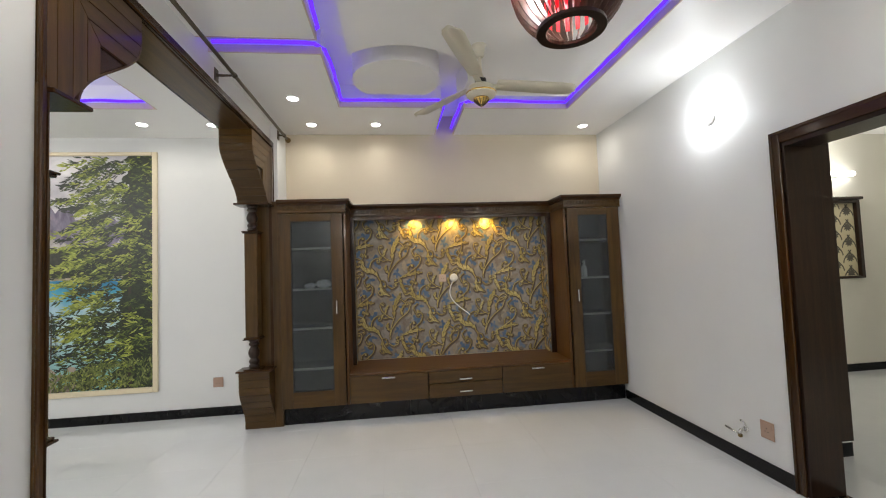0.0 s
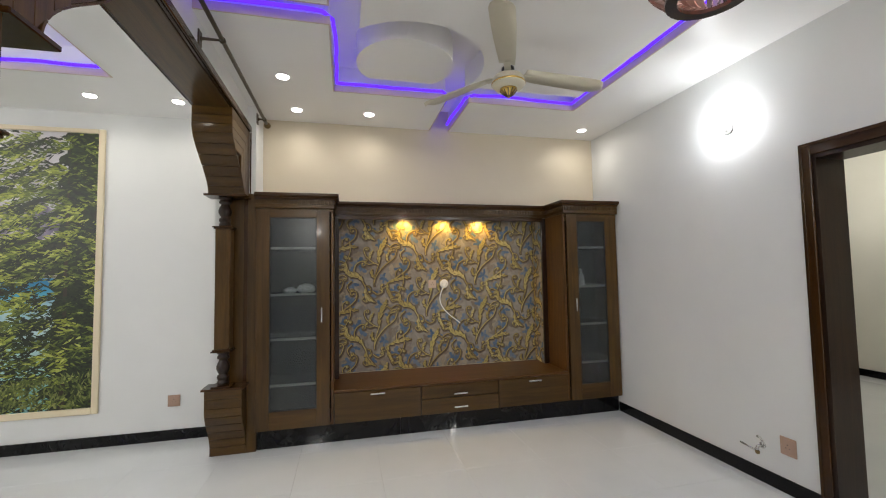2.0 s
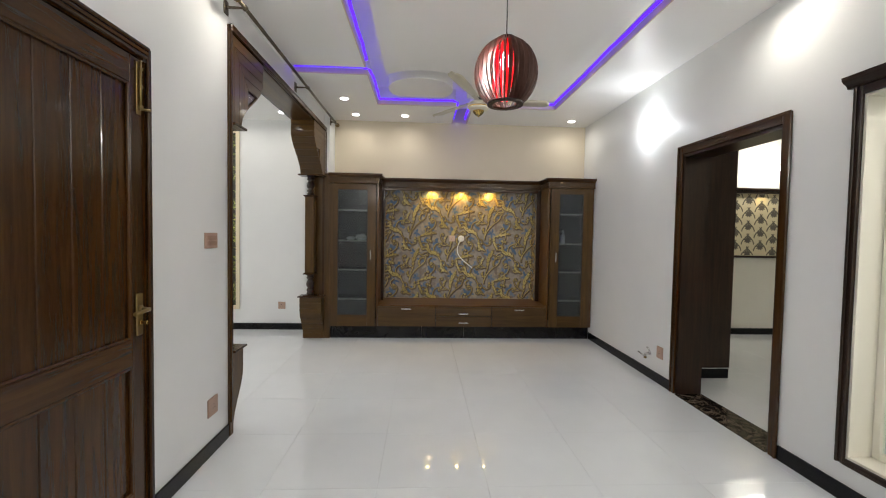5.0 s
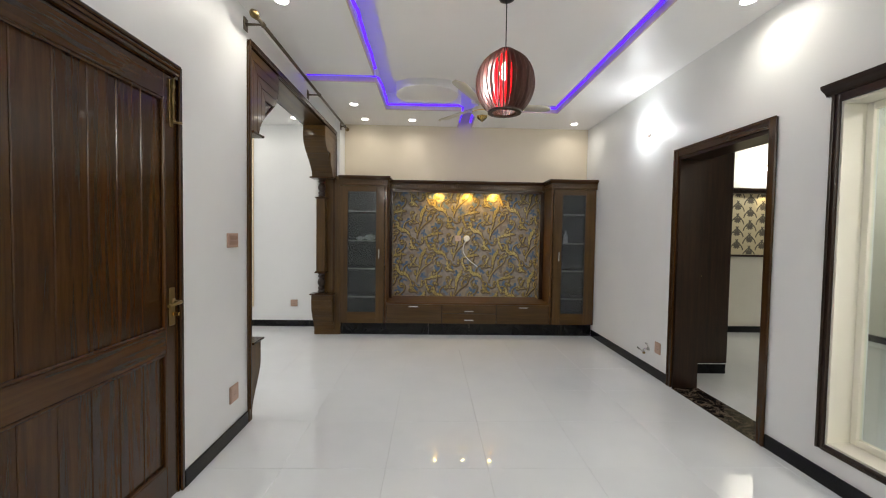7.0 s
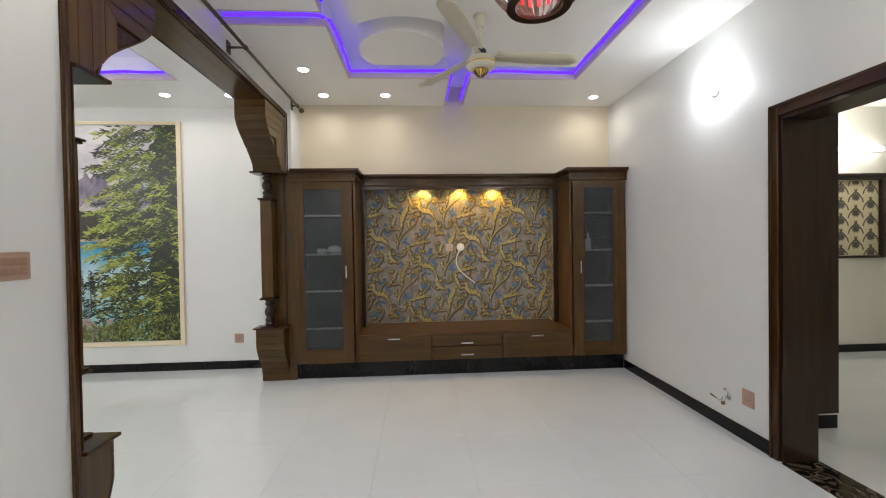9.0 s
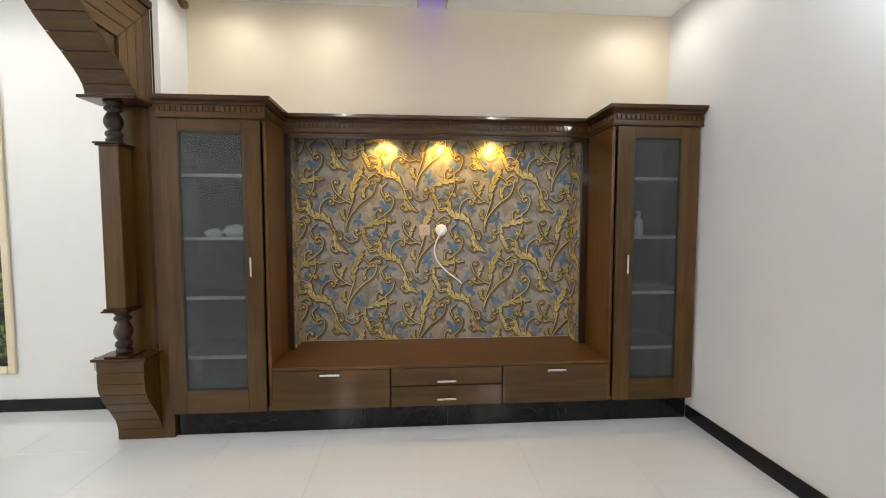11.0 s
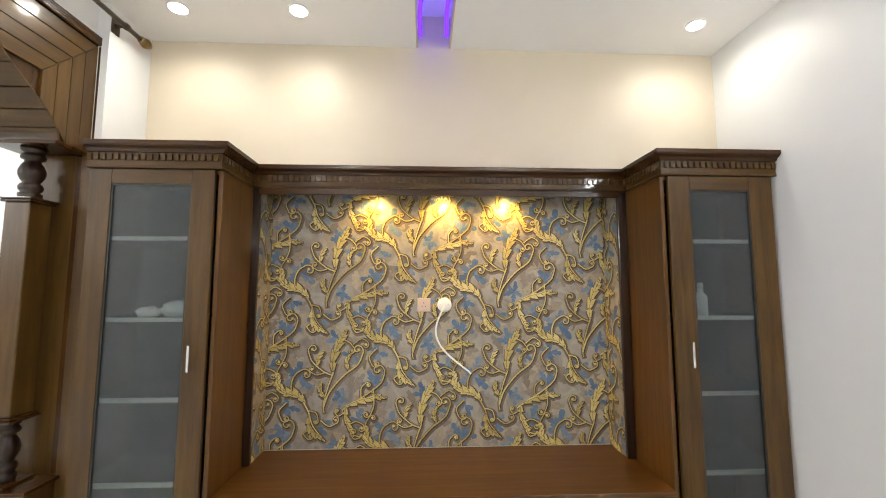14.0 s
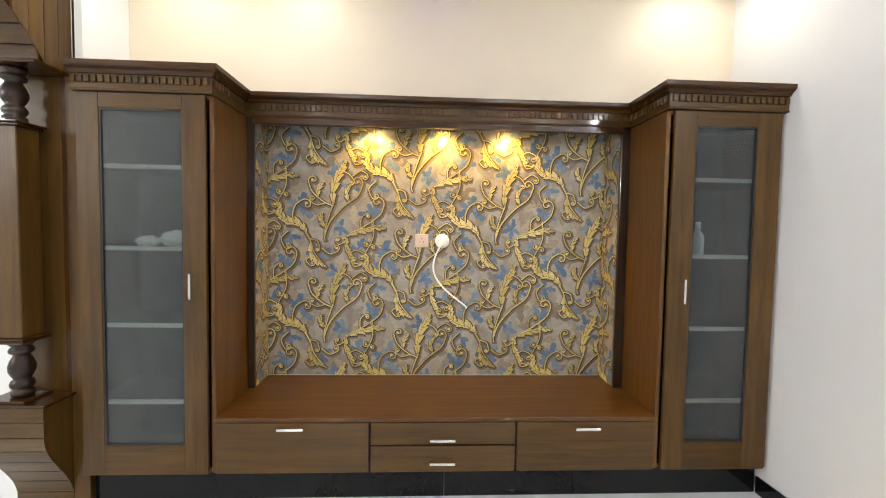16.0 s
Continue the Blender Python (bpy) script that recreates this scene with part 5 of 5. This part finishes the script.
def fan(at, top, turn, label):
    """at: the tip of the finial. Three broad blades."""
    t = thing("ceiling_fan", at, label, "ceiling fan", "ceiling fans", rz=turn)
    part("finial", lathe([(0.004, 0.0), (0.008, 0.008), (0.030, 0.024), (0.050, 0.046), (0.054, 0.058)], 24), GOLD, t, "gold fluted finial")
    for i in range(12):
        a = 2 * math.pi * i / 12
        part("flute", tube([(0.010 * math.cos(a), 0.010 * math.sin(a), 0.008), (0.033 * math.cos(a), 0.033 * math.sin(a), 0.025), (0.053 * math.cos(a), 0.053 * math.sin(a), 0.048)], 0.0028, 5), BRONZE, t)
    part("motor", lathe([(0.056, 0.0585), (0.088, 0.066), (0.098, 0.080), (0.104, 0.084), (0.104, 0.098), (0.097, 0.102), (0.099, 0.120), (0.088, 0.138), (0.060, 0.145), (0.040, 0.1495)], 36), FAN_PAINT, t)
    part("band", lathe([(0.1045, 0.086), (0.1055, 0.088), (0.1055, 0.094), (0.1045, 0.096)], 36), GOLD, t)
    part("neck", lathe([(0.036, 0.1575), (0.040, 0.166), (0.040, 0.192), (0.030, 0.202)], 24), BLACK, t, "black collar over the motor")
    part("down_rod", lathe([(0.012, 0.2025), (0.012, top - at[2] - 0.05)], 14), FAN_PAINT, t)
    part("canopy", lathe([(0.020, top - at[2] - 0.085), (0.034, top - at[2] - 0.07), (0.040, top - at[2] - 0.012), (0.052, top - at[2] - 0.001)], 24), FAN_PAINT, t)
    for i in range(3):
        a = 120 * i
        bm = bmesh.new()
        n = 18
        rows = []
        for j in range(n + 1):
            f = j / n
            r = 0.115 + 0.60 * f
            w = 0.045 + 0.020 * math.sin(math.pi * min(1, f * 0.62 + 0.02)) + (0.0 if f < 0.9 else -0.055 * ((f - 0.9) / 0.1) ** 2)
            rows.append([bm.verts.new((r, s * w, 0.160 - s * 0.014 * (1 - 0.3 * f) + dz)) for s, dz in ((-1, 0), (0, 0.006), (1, 0), (1, 0.004), (0, 0.010), (-1, 0.004))])
        for p, q in zip(rows, rows[1:]):
            for k in range(6):
                bm.faces.new((p[k], p[(k + 1) % 6], q[(k + 1) % 6], q[k])).smooth = True
        bm.faces.new(rows[0][::-1])
        bm.faces.new(rows[-1])
        bmesh.ops.recalc_face_normals(bm, faces=bm.faces[:])
        b = part("blade", bm, FAN_PAINT, t)
        b.matrix_basis = pose(0, 0, 0, 0, 0, a)
        arm = part("blade_arm", boxed(0.030, 0.165, -0.020, 0.020, 0.150, 0.156, 0.002), FAN_PAINT, t)
        arm.matrix_basis = pose(0, 0, 0, 0, 0, a)


fan((0.566, 2.673, 2.534), 2.965, 5, "cream ceiling fan with gold finial under a white ceiling")
fan((-2.62, 2.55, 2.53), UP, 8, "cream ceiling fan above the west room")


# ---- pendant ----
def shade_red():
    m = material("red_translucent_shade", (0.75, 0.03, 0.05), 0.5)
    nt = m.node_tree
    tr = nt.nodes.new("ShaderNodeBsdfTranslucent")
    tr.inputs[0].default_value = (0.9, 0.04, 0.07, 1)
    mix = nt.nodes.new("ShaderNodeMixShader")
    mix.inputs[0].default_value = 0.72
    nt.links.new(nt.nodes["Principled BSDF"].outputs[0], mix.inputs[1])
    nt.links.new(tr.outputs[0], mix.inputs[2])
    nt.links.new(mix.outputs[0], nt.nodes["Material Output"].inputs[0])
    return m


def pendant():
    cx, cy, top, bottom, crown = 0.54, 1.22, 2.965, 2.195, 2.605
    t = thing("pendant_lamp", (cx, cy, bottom), "dark wooden slatted globe pendant lamp with red inner shade", "pendant lamp")
    hh = top - bottom
    part("canopy", lathe([(0.030, hh - 0.045), (0.048, hh - 0.040), (0.050, hh - 0.012), (0.046, hh - 0.001)], 24), BLACK, t, "black ceiling canopy")
    part("cord", lathe([(0.0035, crown - bottom), (0.0035, hh - 0.0455)], 8), BLACK, t)
    rib_wood = wood("pendant_rib", (0.030, 0.015, 0.011), (0.070, 0.036, 0.027), (0.115, 0.064, 0.050), 2, rough=0.42, coat=0.1)
    H, R = crown - bottom, 0.193

    def radius(z):
        f = z / H
        return R * math.sqrt(max(0.0, 1 - ((f - 0.46) / 0.525) ** 2)) if f < 0.97 else 0.055
    n, steps = 32, 18
    bm = bmesh.new()
    rows = []
    for j in range(steps + 1):
        z = 0.012 + (H - 0.02) * j / steps
        r = radius(z)
        inner = max(0.03, r - 0.040)
        tw = -0.09
        rows.append([bm.verts.new((r, -0.0016, z)), bm.verts.new((r, 0.0016, z)),
                     bm.verts.new((inner * math.cos(tw), inner * math.sin(tw) + 0.0016, z)), bm.verts.new((inner * math.cos(tw), inner * math.sin(tw) - 0.0016, z))])
    for p, q in zip(rows, rows[1:]):
        for k in range(4):
            bm.faces.new((p[k], p[(k + 1) % 4], q[(k + 1) % 4], q[k]))
    bm.faces.new(rows[0][::-1])
    bm.faces.new(rows[-1])
    bmesh.ops.recalc_face_normals(bm, faces=bm.faces[:])
    rib = meshed("slat", bm, rib_wood)
    for i in range(n):
        o = part("slat", rib, None, t)
        o.matrix_basis = pose(0, 0, 0, 0, 0, 360 * i / n)
    part("top_ring", lathe([(0.040, H - 0.022), (0.052, H - 0.018), (0.048, H - 0.002), (0.012, H)], 28), KZ, t)
    ring = bmesh.new()
    rr = radius(0.012)
    moulding([(rr * math.cos(-2 * math.pi * i / 40), rr * math.sin(-2 * math.pi * i / 40)) for i in range(40)], [(0.0, 0.0), (0.030, 0.0), (0.030, 0.011), (0.0, 0.011)], True, ring)
    part("bottom_ring", ring, KX, t)
    red = meshed("red_strip", prism([(0.080 * math.cos(q), 0.080 * math.sin(q)) for q in (-0.085, 0.0, 0.085)] + [(0.079 * math.cos(q), 0.079 * math.sin(q)) for q in (0.085, 0.0, -0.085)], "z", 0.045, H - 0.04), shade_red())
    for i in range(15):
        o = part("red_strip", red, None, t, "red translucent inner strip")
        o.matrix_basis = pose(0, 0, 0, 0, 0, 360 * i / 15)
    part("bulb", lathe([(0.014, H - 0.085), (0.020, H - 0.095), (0.034, H - 0.13), (0.036, H - 0.155), (0.026, H - 0.185), (0.006, H - 0.196)], 20), PENDANT_BULB, t, "glowing bulb")


PENDANT_BULB = emitter("pendant_bulb_glow", (1.0, 0.85, 0.78), 45)
pendant()


# ---- wall lamps, downlights ----
def wall_lamp(at, label, rz=-90):
    t = thing("wall_lamp", at, label, "wall lamp", "wall lamps", rz=rz)
    part("base", lathe([(0.045, 0), (0.045, -0.012), (0.030, -0.022), (0.016, -0.034), (0.015, -0.042)], 24, axis="y"), WHITE, t)
    part("bulb", lathe([(0.022, 0.0), (0.024, 0.012), (0.034, 0.035), (0.036, 0.052), (0.028, 0.075), (0.008, 0.086)], 22, at=(0, -0.052, -0.006)), BULB, t, "glowing white bulb")


wall_lamp(WALL_LAMP, "bare glowing bulb lamp on the white wall")
# Two unseen rear lamps, added to carry the fill light.
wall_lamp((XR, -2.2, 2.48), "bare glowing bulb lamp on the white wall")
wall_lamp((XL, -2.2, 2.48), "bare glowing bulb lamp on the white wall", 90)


def downlight(x, y):
    t = thing("downlight", (x, y, CEIL), "round white recessed ceiling downlight, switched on", "downlight", "ceiling downlights")
    part("rim", lathe([(0.056, 0.0005), (0.056, -0.004), (0.048, -0.007), (0.046, -0.004)], 28), WHITE, t)
    part("diffuser", lathe([(0.044, -0.0045), (0.044, -0.008), (0.030, -0.011)], 28), LED_WHITE, t, "glowing diffuser")


for dx, dy in DOWNLIGHTS:
    downlight(dx, dy)


# ---- gas tap on the east wall ----
def gas_tap():
    t = thing("gas_tap", (XR, 2.62, 0.245), "chromed gas tap with lever on the white wall", "tap")
    part("flange", lathe([(0.022, -0.0005), (0.022, -0.006), (0.014, -0.010)], 18, axis="x"), METAL, t)
    part("elbow", tube([(-0.008, 0, 0), (-0.035, 0, 0), (-0.045, 0, -0.006), (-0.050, 0, -0.015), (-0.050, 0, -0.03)], 0.011, 12), METAL, t)
    part("pipe", tube([(-0.012, -0.005, 0.0), (-0.02, -0.012, 0.035), (-0.022, 0.0, 0.052), (-0.022, 0.02, 0.055)], 0.008, 10), METAL, t)
    part("valve", lathe([(0.010, -0.050), (0.014, -0.046), (0.014, -0.032), (0.012, -0.029)], 16, at=(-0.050, 0, 0)), BRASS, t)
    part("lever", tube([(-0.052, 0.010, -0.030), (-0.060, 0.045, -0.022), (-0.062, 0.110, -0.012)], 0.007, 10), METAL, t)


gas_tap()

# ---- skirting ----
SK = 0.092


def skirting(name, dims):
    structure(name, boxed(*dims, 0, SK, 0.002), GRANITE, "polished black granite skirting", "baseboard")


skirting("baseboard_east_1", (XR - 0.014, XR - 0.0005, 2.264, 4.114))
skirting("baseboard_east_2", (XR - 0.014, XR - 0.0005, 0.05, 1.141))
skirting("baseboard_east_3", (XR - 0.014, XR - 0.0005, YF, 0.046))
skirting("baseboard_west_1", (XL + 0.0005, XL + 0.014, 0.718, YA - 0.013))
skirting("baseboard_west_2", (XL + 0.0005, XL + 0.014, YF, -0.399))
skirting("baseboard_south", (XL + 0.015, XR - 0.015, YF + 0.0005, YF + 0.014))
skirting("baseboard_mural_1", (-3.62, XT, 4.546, 4.5595))
skirting("baseboard_mural_2", (-5.2, -3.624, 4.546, 4.5595))
skirting("baseboard_next_north", (XR + 0.83, 6.2, NEXT_Y - 0.014, NEXT_Y - 0.0005))
skirting("baseboard_next_east", (6.186, 6.1995, -1.2, NEXT_Y - 0.015))

# ---- floor tiles ----
S = 0.61
bm = bmesh.new()
lo = [bm.verts.new((x, y, -0.0044)) for x, y in ((0, 0), (S - 0.0012, 0), (S - 0.0012, S - 0.0012), (0, S - 0.0012))]
md = [bm.verts.new((v.co.x, v.co.y, -0.0008)) for v in lo]
hi = [bm.verts.new((v.co.x, v.co.y, 0.0)) for v in lo]
for a, b in ((lo, md), (md, hi)):
    for i in range(4):
        bm.faces.new((a[i], a[(i + 1) % 4], b[(i + 1) % 4], b[i]))
bm.faces.new(hi)
tile_mesh = meshed("tile", bm, TILE)
for i in range(-8, 10):
    for j in range(-7, 7):
        tile = part("tile", tile_mesh, None, floor)
        tile.location = (-0.18 + i * S, 0.90 + j * S, 0.0)
